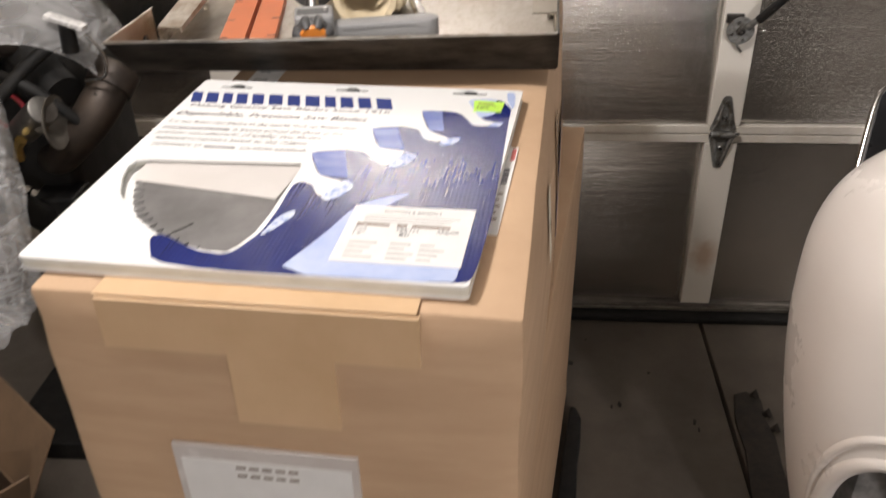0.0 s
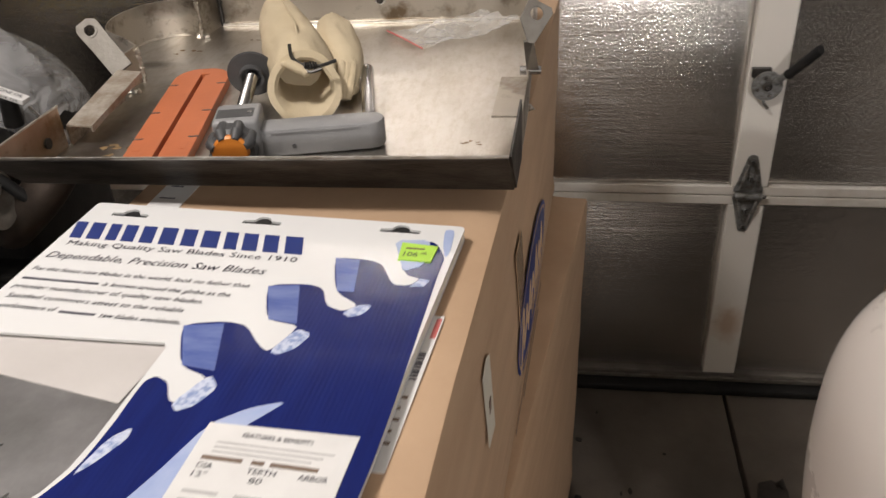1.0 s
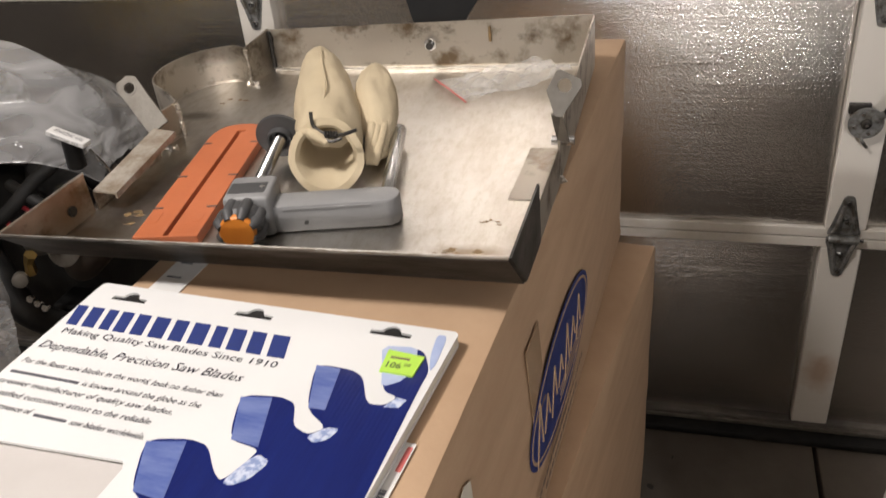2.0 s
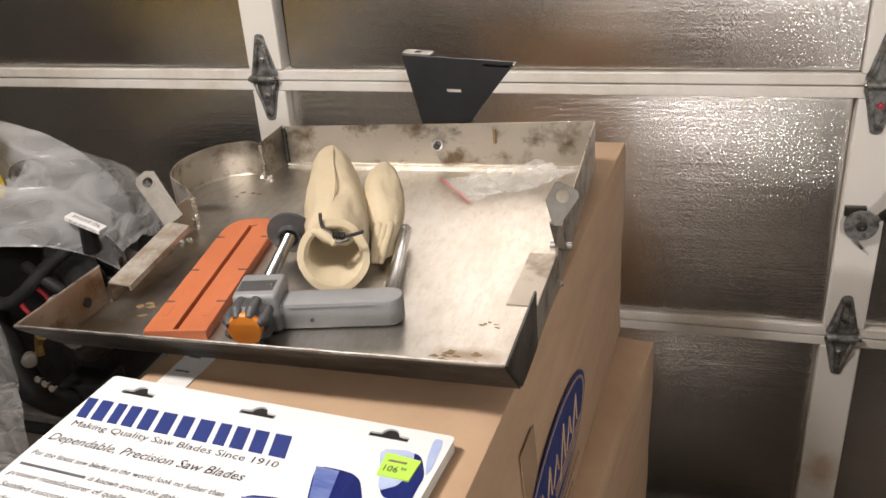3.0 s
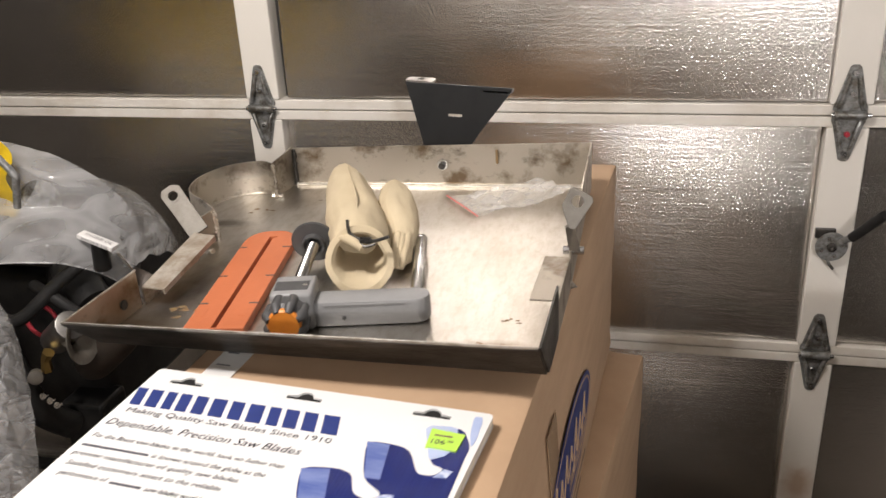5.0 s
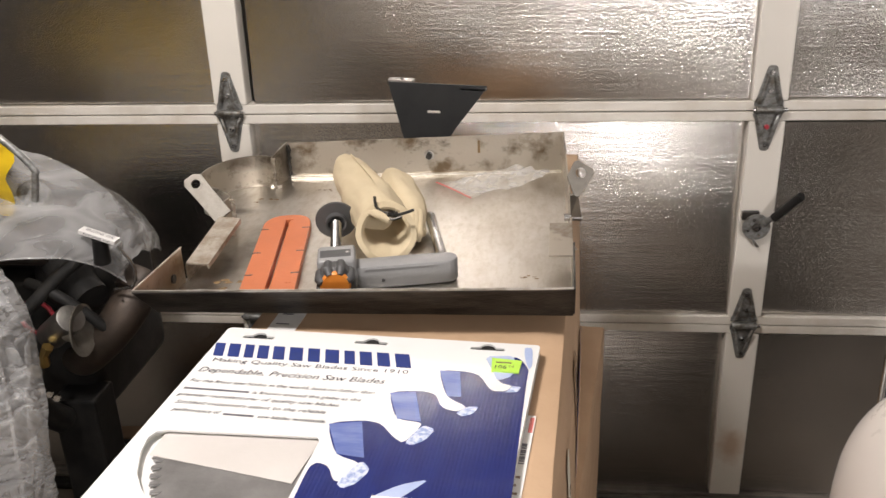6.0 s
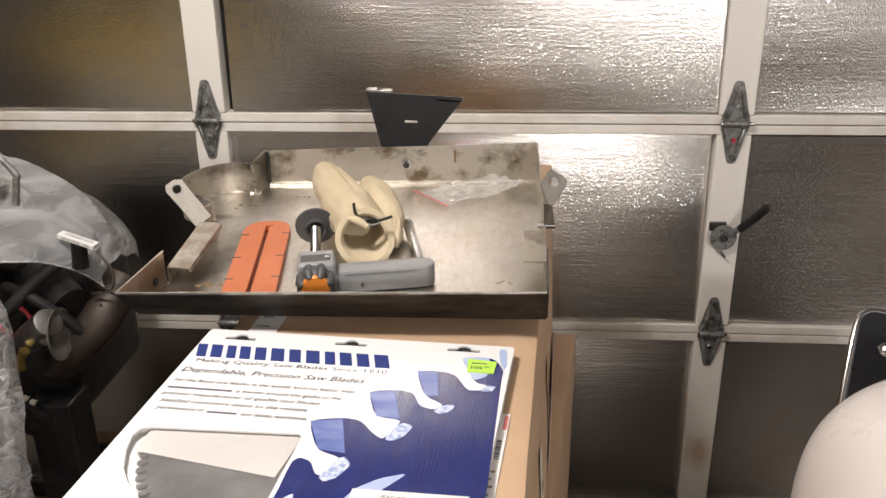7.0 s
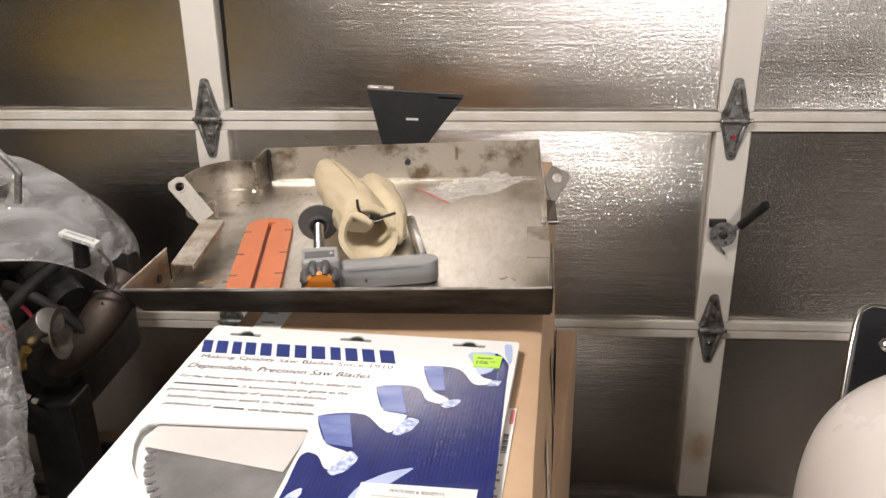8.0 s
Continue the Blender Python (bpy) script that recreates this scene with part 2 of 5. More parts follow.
RUST = mat("rust_stain", (0.27, 0.17, 0.07), (0.16, 0.11, 0.06), 0.7, 0.1, 60, 0.3, 300)
ORANGE = mat("orange_plastic", (0.56, 0.165, 0.065), (0.48, 0.135, 0.05), 0.45, 0, 12, 0.12, 260)
GREY_PLASTIC = mat("grey_plastic", (0.29, 0.29, 0.29), (0.24, 0.24, 0.24), 0.42, 0, 14, 0.1, 300)
DARK_PLASTIC = mat("dark_grey_plastic", (0.07, 0.07, 0.072), (0.055, 0.055, 0.056), 0.5, 0, 20, 0.15, 260)
KNOB_ORANGE = mat("knob_orange", (0.72, 0.24, 0.03), (0.64, 0.2, 0.025), 0.4, 0, 30, 0.05, 200)
ZINC = mat("zinc_screw", (0.66, 0.66, 0.66), (0.5, 0.5, 0.5), 0.22, 1.0, 40, 0.08, 300)
CANVAS = mat("canvas_cloth", (0.60, 0.505, 0.345), (0.52, 0.43, 0.285), 0.9, 0, 9, 0.35, 420, sharp=(0.3, 0.65))
WIRE = mat("black_wire", (0.02, 0.019, 0.018), (0.04, 0.036, 0.03), 0.4, 0.4, 40, 0.1, 300)
FILM = film_material("polythene", 0.27, (0.78, 0.78, 0.78), 10.0)
FILM_BAG = film_material("bag_polythene", 0.22, (0.85, 0.85, 0.85), 14.0)
TAB_STEEL = mat("tab_steel", (0.20, 0.185, 0.16), (0.13, 0.115, 0.095), 0.5, 0.4, 30, 0.2, 200)
FILM_THIN = film_material("thin_polythene", 0.22, (0.93, 0.92, 0.90), 22.0)
RED_ZIP = mat("red_zip", (0.55, 0.09, 0.09), (0.62, 0.2, 0.18), 0.35, 0, 40, 0.05, 200)
BLACK_STEEL = mat("black_painted_steel", (0.010, 0.012, 0.014), (0.024, 0.025, 0.026), 0.38, 0.0, 16, 0.1, 200, sharp=(0.5, 0.85), spec=0.3)
ENGINE_BLACK = mat("engine_black", (0.006, 0.006, 0.006), (0.016, 0.015, 0.014), 0.45, 0.0, 22, 0.2, 200, spec=0.3)
PIPE = mat("heat_stained_pipe", (0.085, 0.064, 0.050), (0.034, 0.028, 0.024), 0.5, 0.5, 11, 0.15, 200)
BRASS = mat("brass", (0.62, 0.46, 0.18), (0.5, 0.36, 0.13), 0.3, 1.0, 40, 0.1, 300)
ALU = mat("cast_alloy", (0.36, 0.35, 0.33), (0.24, 0.23, 0.22), 0.42, 1.0, 30, 0.12, 300)
RED_RING = mat("red_ring", (0.42, 0.03, 0.05), (0.34, 0.03, 0.04), 0.35, 0, 30, 0.05, 200)
YELLOW = mat("yellow_plastic", (0.80, 0.55, 0.02), (0.72, 0.48, 0.02), 0.45, 0, 8, 0.2, 60)
WHITE_SHELL = mat("white_gelcoat", (0.84, 0.79, 0.74), (0.80, 0.745, 0.695), 0.28, 0, 4, 0.04, 60, rvar=0.04, coat=0.3)
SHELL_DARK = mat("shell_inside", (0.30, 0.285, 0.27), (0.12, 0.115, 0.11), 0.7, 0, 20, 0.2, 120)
CHROME = mat("chrome", (0.62, 0.61, 0.60), (0.55, 0.54, 0.53), 0.10, 1.0, 20, 0.02, 200, rvar=0.04)
TAPE_BLACK = mat("black_printed_tape", (0.012, 0.013, 0.016), (0.018, 0.018, 0.02), 0.3, 0, 40, 0.05, 200)
CYAN_PRINT = mat("cyan_print", (0.10, 0.30, 0.45), (0.08, 0.25, 0.4), 0.4, 0, 40, 0.02, 200)
DEBRIS = mat("dark_debris", (0.045, 0.035, 0.028), (0.02, 0.018, 0.015), 0.8, 0, 50, 0.3, 300)


# ---- building helpers ----
def thing(name, label, category, m=None, group="", kind=""):
    ob = new(name)
    ob.empty_display_size = 0.05
    if m is not None:
        ob.matrix_basis = m
    return tagged(ob, label, category, group, kind)


def part(name, bm, material, parent, label="", smooth=False):
    me = bpy.data.meshes.new(name)
    bmesh.ops.recalc_face_normals(bm, faces=bm.faces)
    bm.to_mesh(me)
    bm.free()
    me.materials.append(material)
    if smooth:
        me.shade_smooth()
        me.set_sharp_from_angle(angle=radians(38))
    ob = new(name, me)
    ob.parent = parent
    return tagged(ob, label)


def place(bm, m):
    bmesh.ops.transform(bm, matrix=m, verts=bm.verts)
    return bm


def box(x0, x1, y0, y1, z0, z1, bevel=0.0, seg=2):
    bm = bmesh.new()
    bmesh.ops.create_cube(bm, size=1, matrix=Matrix.Translation(((x0 + x1) / 2, (y0 + y1) / 2, (z0 + z1) / 2)) @ Matrix.Diagonal((x1 - x0, y1 - y0, z1 - z0, 1)))
    if bevel:
        bmesh.ops.bevel(bm, geom=bm.edges[:], offset=bevel, segments=seg, affect="EDGES", profile=0.5)
    return bm


def sheet(outline, z0, z1, holes=(), bevel=0.0):
    """A plate with that outline in x and y, with holes through it, from z0 up to z1."""
    bm = bmesh.new()
    for loop in (outline, *holes):
        vs = [bm.verts.new((x, y, z0)) for x, y in loop]
        for a, b in zip(vs, vs[1:] + vs[:1]):
            bm.edges.new((a, b))
    bmesh.ops.triangle_fill(bm, use_beauty=True, use_dissolve=False, edges=bm.edges[:])
    faces = bm.faces[:]
    up = bmesh.ops.extrude_face_region(bm, geom=faces)
    bmesh.ops.translate(bm, vec=(0, 0, z1 - z0), verts=[v for v in up["geom"] if isinstance(v, bmesh.types.BMVert)])
    bmesh.ops.recalc_face_normals(bm, faces=bm.faces)
    if bevel:
        rim = [e for e in bm.edges if len(e.link_faces) == 2 and e.calc_face_angle(0) > 1.0]
        bmesh.ops.bevel(bm, geom=rim, offset=bevel, segments=2, affect="EDGES", profile=0.5)
    return bm


def ring(cx, cy, r, n=24, ry=None, a0=0.0):
    ry = ry or r
    return [(cx + r * math.cos(a0 + 2 * math.pi * i / n), cy + ry * math.sin(a0 + 2 * math.pi * i / n)) for i in range(n)]


def rounded(x0, x1, y0, y1, r, n=5):
    pts = []
    for cx, cy, a in ((x1 - r, y0 + r, -90), (x1 - r, y1 - r, 0), (x0 + r, y1 - r, 90), (x0 + r, y0 + r, 180)):
        pts += [(cx + r * math.cos(radians(a + 90 * i / n)), cy + r * math.sin(radians(a + 90 * i / n))) for i in range(n + 1)]
    return pts


def cyl(a, b, r, r2=None, n=20, bevel=0.0):
    a, b = Vector(a), Vector(b)
    bm = bmesh.new()
    m = Matrix.Translation((a + b) / 2) @ (b - a).to_track_quat("Z", "Y").to_matrix().to_4x4()
    bmesh.ops.create_cone(bm, cap_ends=True, segments=n, radius1=r, radius2=r if r2 is None else r2, depth=(b - a).length, matrix=m)
    if bevel:
        bmesh.ops.bevel(bm, geom=[e for e in bm.edges if e.calc_face_angle(0) > 1.0], offset=bevel, segments=2, affect="EDGES", profile=0.5)
    return bm


def tube(points, r, n=10, closed_ends=True):
    """A round bar along a list of points; r is one radius or one for each point."""
    bm = bmesh.new()
    pts = [Vector(p) for p in points]
    rs = r if isinstance(r, (list, tuple)) else [r] * len(pts)
    rings, side = [], None
    for i, p in enumerate(pts):
        d = (pts[min(i + 1, len(pts) - 1)] - pts[max(i - 1, 0)]).normalized()
        side = d.orthogonal().normalized() if side is None else (side - side.dot(d) * d).normalized()
        up = d.cross(side)
        rings.append([bm.verts.new(p + rs[i] * (math.cos(2 * math.pi * k / n) * side + math.sin(2 * math.pi * k / n) * up)) for k in range(n)])
    for a, b in zip(rings, rings[1:]):
        for k in range(n):
            bm.faces.new((a[k], a[(k + 1) % n], b[(k + 1) % n], b[k]))
    if closed_ends:
        bm.faces.new(rings[0][::-1]), bm.faces.new(rings[-1])
    return bm


def bezier(p, n=12):
    """Points along a smooth curve through the given ones."""
    p = [Vector(q) for q in p]
    out = []
    for i in range(len(p) - 1):
        a, b, c, d = p[max(i - 1, 0)], p[i], p[i + 1], p[min(i + 2, len(p) - 1)]
        for k in range(n):
            t = k / n
            out.append(0.5 * (2 * b + (c - a) * t + (2 * a - 5 * b + 4 * c - d) * t * t + (3 * b - a - 3 * c + d) * t ** 3))
    return out + [p[-1]]


def lathe(profile, n=32):
    """A turned body about z, from (radius, height) pairs."""
    bm = bmesh.new()
    rings = [[bm.verts.new((r * math.cos(2 * math.pi * k / n), r * math.sin(2 * math.pi * k / n), z)) for k in range(n)] for r, z in profile]
    for a, b in zip(rings, rings[1:]):
        for k in range(n):
            bm.faces.new((a[k], a[(k + 1) % n], b[(k + 1) % n], b[k]))
    return bm


def wall_strip(path, heights, z, thick):
    """A thin upright strip of sheet metal along path, with its own height at each point."""
    bm = bmesh.new()
    pts = [Vector((x, y, 0)) for x, y in path]
    cols = []
    for i, p in enumerate(pts):
        d = (pts[min(i + 1, len(pts) - 1)] - pts[max(i - 1, 0)]).normalized()
        s = Vector((-d.y, d.x, 0)) * thick / 2
        cols.append([bm.verts.new((q.x, q.y, zz)) for q, zz in ((p - s, z), (p + s, z), (p + s, z + heights[i]), (p - s, z + heights[i]))])
    for a, b in zip(cols, cols[1:]):
        for k in range(4):
            bm.faces.new((a[k], a[(k + 1) % 4], b[(k + 1) % 4], b[k]))
    bm.faces.new(cols[0]), bm.faces.new(cols[-1][::-1])
    return bm


def letters(text, width, height, x, y, z, shear=0.0):
    """Raised lettering in the built-in font, fitted to a width and a height from the lower left corner."""
    cu = bpy.data.curves.new("lettering", "FONT")
    cu.body, cu.size, cu.shear, cu.resolution_u, cu.extrude = text, 1.0, shear, 2, 0.0
    ob = new("lettering", cu)
    bpy.context.view_layer.update()
    me = bpy.data.meshes.new_from_object(ob.evaluated_get(bpy.context.evaluated_depsgraph_get()))
    bpy.data.objects.remove(ob)
    bm = bmesh.new()
    bm.from_mesh(me)
    bpy.data.meshes.remove(me)
    xs = [v.co.x for v in bm.verts]
    k = width / (max(xs) - min(xs))
    return place(bm, Matrix.Translation((x - min(xs) * k, y, z)) @ Matrix.Diagonal((k, height / 0.72, 1, 1)))


# ---- the garage ----
def structure(name, bm, material, label, category):
    me = bpy.data.meshes.new(name)
    bm.to_mesh(me)
    bm.free()
    me.materials.append(material)
    return tagged(new(name, me), label, category, kind="structure")


floor = thing("floor", "grey dusty concrete garage floor with a sawn joint", "floor", kind="structure")
part("slab", box(-3.2, 0.014, -6.5, 0.6, -0.12, 0.0, 0.003), CONCRETE, floor)
part("slab", box(0.024, 3.4, -6.5, 0.6, -0.12, 0.0, 0.003), CONCRETE, floor)
part("joint_bed", box(-3.2, 3.4, -6.5, 0.6, -0.2, -0.121), DEBRIS, floor, "dark dirt in the joint")
structure("wall_west", box(-3.35, -3.2, -6.5, 0.6, -0.1, 2.6), DARKWALL, "unseen garage side wall, near black for dark reflections", "wall")
# unseen wall kept white to bounce lamp light onto the carton's right side
structure("wall_east", box(3.4, 3.55, -6.5, 0.6, -0.1, 2.6), WHITEWALL, "unseen garage side wall, white to bounce light", "wall")
# two unseen stretches added to the back wall to brighten the foil's reflections
structure("white_reflector", box(-0.45, 1.00, -6.500, -6.46, -0.1, 2.6), WHITEWALL, "unseen white stretch added to the back wall for foil reflections", "wall")
structure("tan_reflector", box(-3.2, -0.455, -6.500, -6.47, -0.1, 2.6), TANWALL, "unseen tan stretch added to the back wall for foil reflections", "wall")
structure("wall_south", box(-3.35, 3.55, -6.65, -6.5, -0.1, 2.6), DARKWALL, "unseen garage back wall, near black for dark reflections", "wall")
structure("wall_north", box(-3.35, 3.55, 0.5, 0.6, -0.1, 2.6), WALLPAINT, "plain wall outside the garage door", "wall")
structure("ceiling", box(-3.35, 3.55, -6.65, 0.6, 2.6, 2.7), CEILING, "plain painted garage ceiling", "ceiling")

# garage door: sections of white steel frame filled with foil insulation
door = thing("door_1", "closed sectional garage door lined with silver foil insulation", "garage door", kind="structure")
PINS = (0.020, 0.554, 1.084, 1.614, 2.144)
STILES = (-2.43, -1.216, 0.004, 1.224, 2.44)
SEAMS = (PINS[0],) + tuple(z - 0.006 for z in PINS[1:])
for low, high in zip(SEAMS, SEAMS[1:]):
    part("rail", box(-2.5, 2.5, 0.006, 0.05, low + 0.0015, low + 0.022, 0.0015), FRAME_PAINT if low > 0.1 else LOW_RAIL_PAINT, door)
    part("rail", box(-2.5, 2.5, 0.006, 0.05, high - 0.022, high - 0.0015, 0.0015), FRAME_PAINT, door)
    for x in STILES:
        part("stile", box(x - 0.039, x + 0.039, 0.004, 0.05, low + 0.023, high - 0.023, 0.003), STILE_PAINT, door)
    for a, b in zip(STILES, STILES[1:]):
        slack = 0.014 if a == STILES[1] and low > 1.0 else 0.0  # the foil stops short of the stile here
        w, h = b - a - 0.083 - slack, high - low - 0.052
        bm = bmesh.new()
        bmesh.ops.create_grid(bm, x_segments=24, y_segments=10, size=0.5)
        rnd = random.Random(round(a * 100 + low * 10))
        lean, bulge = rnd.uniform(0.011, 0.019) * (-0.7 if a > 0 else 1), rnd.uniform(0.015, 0.018) * (-1 if a > 0 else 1)
        for v in bm.verts:
            u, q = v.co.x, v.co.y
            v.co = Vector(((a + b + slack) / 2 + u * w, (0.026 if bulge > 0 else 0.016) - bulge * (1 - 4 * u * u) * (1 - abs(2 * q) ** 3) + lean * q + 0.003 * noise.noise((u * 6 + a, q * 3, low)), (low + high) / 2 + q * h))
        back = bmesh.ops.extrude_face_region(bm, geom=bm.faces[:])
        for v in back["geom"]:
            if isinstance(v, bmesh.types.BMVert):
                v.co.y = 0.045
        part("panel", bm, FOIL, door, "creased silver foil insulation panel", True)
part("bottom_seal", box(-2.5, 2.5, -0.034, 0.05, 0.0, 0.021, 0.006), RUBBER, door, "black rubber bottom seal")
part("bottom_edge", box(-2.5, 2.5, -0.004, 0.0055, 0.022, 0.034, 0.002), TAB_STEEL, door)

HINGE = [(-0.005, 0.095), (0.005, 0.095), (0.010, 0.091), (0.0125, 0.082), (0.027, 0.024), (0.031, 0.014), (0.031, 0.006), (-0.031, 0.006), (-0.031, 0.014), (-0.027, 0.024), (-0.0125, 0.082), (-0.010, 0.091)]


def hinge(x, z, red=False):
    """Two tapered leaves, a rolled knuckle with its pin, ribs and bolts."""
    up = pose(x, 0.004, z, 90, 0, 0)
    down = up @ Matrix.Diagonal((1, -1, 1, 1))
    h = part("hinge", place(sheet(HINGE, 0.0, 0.003, [ring(0, 0.080, 0.004, 10)], 0.0008), up), GALV, door, "galvanised steel hinge")
    part("lower_leaf", place(sheet(HINGE, 0.0, 0.003, [ring(0, 0.080, 0.004, 10)], 0.0008), down), GALV, h)
    part("knuckle", cyl((x - 0.029, -0.008, z), (x + 0.029, -0.008, z), 0.0085, n=16, bevel=0.001), GALV, h, smooth=True)
    part("pin", cyl((x - 0.034, -0.008, z), (x + 0.037, -0.008, z), 0.0045, n=12), ZINC, h, smooth=True)
    for s in (1, -1):
        for dx in (-0.022, 0.022):
            part("rib", tube([(x + dx, -0.001, z + s * 0.012), (x + dx * 0.8, -0.007, z + s * 0.024), (x + dx * 0.34, -0.001, z + s * 0.072)], [0.004, 0.0045, 0.003], 8), GALV, h, smooth=True)
        for i, dz in enumerate((0.080, 0.040)):
            ink = RED_RING if red and s < 0 and i else ZINC
            part("bolt", cyl((x, 0.001, z + s * dz), (x, -0.0055, z + s * dz), 0.0062, 0.005, 6 if i else 14), ink, h)
    return h


for i, x in enumerate(STILES[1:4]):
    for z in PINS[1:4]:
        hinge(x - 0.002, z, red=(i == 1 and z == PINS[2]))

# slide latch on the middle stile
latch = part("latch", place(sheet(ring(0, 0, 0.031, 32), 0, 0.004, [ring(0, 0, 0.009, 16)], 0.0008), pose(0.001, -0.012, 0.812, 90, 0, 0)), GALV, door, "galvanised lock disc with a black handle")
part("slot_plate", box(-0.030, 0.008, -0.006, 0.005, 0.826, 0.846, 0.001), STEEL_BLACK, latch)
part("hub", cyl((0.001, 0.004, 0.812), (0.001, -0.022, 0.812), 0.0095, n=16, bevel=0.001), STEEL_BLACK, latch, smooth=True)
part("spindle", cyl((0.001, -0.01, 0.812), (0.001, -0.026, 0.812), 0.0045, n=4), ZINC, latch)
for a in (20, 110, 200, 290):
    x, z = 0.001 + 0.020 * math.cos(radians(a)), 0.812 + 0.020 * math.sin(radians(a))
    part("bolt", cyl((x, -0.012, z), (x, -0.0205, z), 0.0048, 0.0035, 12), ZINC, latch, smooth=True)
part("lever", tube(bezier([(0.014, -0.020, 0.822), (0.024, -0.030, 0.836), (0.034, -0.045, 0.848)], 5), 0.0075, 10), GALV, latch, smooth=True)
part("grip", tube(bezier([(0.030, -0.042, 0.845), (0.048, -0.062, 0.875), (0.068, -0.080, 0.906), (0.070, -0.082, 0.909)], 6), [0.010] * 16 + [0.0105, 0.009, 0.003], 14), RUBBER, latch, "black vinyl grip", True)
part("tongue", tube([(-0.006, -0.012, 0.790), (0.0, -0.016, 0.775), (0.010, -0.012, 0.762)], 0.003, 8), GALV, latch)


# ---- the two cartons ----
def carton_body(w, d, h, bulge, seed):
    """A box of soft board: sides bowed, edges crushed; origin at the middle of its bottom."""
    bm = bmesh.new()
    bmesh.ops.create_cube(bm, size=1)
    bmesh.ops.subdivide_edges(bm, edges=bm.edges[:], cuts=11, use_grid_fill=True)
    for v in bm.verts:
        c = v.co.copy()
        s = [max(abs(k) * 2 - 0.0, 0) for k in c]
        side = [1 - q * q for q in s]
        out = Vector((math.copysign(bulge, c.x) * side[1] * side[2] if s[0] > 0.999 else 0, math.copysign(0.002, c.y) * side[0] * side[2] if s[1] > 0.999 else 0, -0.004 * side[0] * side[1] if c.z > 0.499 else 0))
        p = Vector((c.x * w, c.y * d, (c.z + 0.5) * h)) + out
        if sum(q > 0.999 for q in s) >= 2 and c.z > -0.45:
            p -= Vector((c.x, c.y, c.z)) * 0.004 * (1.2 + noise.noise(c * 9 + Vector((seed, 0, 0))))
        v.co = p + Vector((noise.noise(c * 4 + Vector((seed, 3, 0))), noise.noise(c * 4 + Vector((seed, 9, 0))), 0)) * 0.002
    edges = [e for e in bm.edges if len(e.link_faces) == 2 and e.calc_face_angle(0) > 0.9]
    bmesh.ops.bevel(bm, geom=edges, offset=0.004, segments=2, affect="EDGES", profile=0.5)
    return bm


def oval_mark(parent, m, a, b):
    """A printed blue oval with a pale line, script-like strokes and bars."""
    o = part("printed_oval", place(sheet(ring(0, 0, a, 48, b), 0, 0.0004), m), LOGO_BLUE, parent, "printed blue oval with pale strokes")
    part("oval_line", place(sheet(ring(0, 0, a * 0.955, 48, b * 0.91), 0.0004, 0.0007, [ring(0, 0, a * 0.93, 48, b * 0.86)]), m), CARD, o)
    for k in range(7):
        x0 = -a * 0.82 + k * a * 0.22
        hgt = b * (0.55, 0.30, 0.42, 0.25, 0.5, 0.28, 0.40)[k]
        part("stroke", place(tube([(x0, -hgt, 0.0006), (x0 + a * 0.10, hgt, 0.0006), (x0 + a * 0.16, -hgt * 0.6, 0.0006)], 0.0014, 4), m), CARD, o)
    for k in range(3):
        part("stroke", place(box(-a * 0.1, a * (0.80 - 0.07 * k), -b * (0.42 + 0.12 * k), -b * (0.37 + 0.12 * k), 0.0003, 0.0008), m), CARD, o)
    for k, (x0, x1, y) in enumerate(((-a * 1.1, a * 0.15, -b * 1.22), (-a * 0.6, a * 0.55, -b * 1.45), (-a * 0.3, a * 0.8, -b * 1.2))):
        for j in range(12):
            x = x0 + (x1 - x0) * j / 12
            part("print_bar", place(box(x, x + (x1 - x0) / 12 * 0.72, y - 0.003, y + 0.003, 0, 0.0004), m), GREY_INK, o)
    return o


# upper carton: front right top corner (-0.494, -1.476), turned three degrees
B1 = pose(-0.6360, -0.881, 0.705, 0, 0, -3.75)
carton = thing("carton", "large brown cardboard carton taped shut with a blue printed oval", "cardboard box", B1)
part("body", place(carton_body(0.372, 1.18, 0.357, 0.014, 1), Matrix.Translation((-0.011, 0, 0.011))), CARD, carton, "brown corrugated board", True)
front = -0.590 - 0.0045
part("paper_tape", box(-0.140, 0.100, front - 0.0012, front + 0.005, 0.322, 0.366, 0.0004), PAPER_TAPE, carton, "tan paper tape folded over the edge")
part("paper_tape", box(-0.142, 0.098, front + 0.002, front + 0.045, 0.3672, 0.3684, 0.0004), PAPER_TAPE, carton)
part("paper_tape", box(-0.046, 0.036, front - 0.0005, front + 0.004, 0.255, 0.324, 0.0004), PAPER_TAPE, carton)
pouch = part("packing_pouch", box(-0.108, 0.046, front - 0.0012, front + 0.003, 0.110, 0.226, 0.0005), POUCH, carton, "cloudy plastic packing slip pouch")
part("slip", box(-0.102, 0.040, front - 0.0016, front - 0.0011, 0.116, 0.212, 0.0002), LABEL, pouch, "white packing slip")
for k in range(2):
    for j in range(5):
        part("print_bar", box(-0.056 + 0.011 * j, -0.048 + 0.011 * j, front - 0.0020, front - 0.0015, 0.204 - 0.009 * k, 0.2065 - 0.009 * k), GREY_INK, pouch)
oval_mark(carton, pose(0.1895, 0.0, 0.196, 90, 0, 90), 0.155, 0.068)
strip = part("masking_tape", place(sheet([(-0.016, -0.036), (0.015, -0.040), (0.017, 0.034), (0.004, 0.041), (-0.017, 0.036)], 0, 0.0005), pose(0.1836, -0.318, 0.288, 90, 0, 90) @ pose(0, 0, 0, -3.5, 0, 0)), MASKING, carton, "torn strip of masking tape")
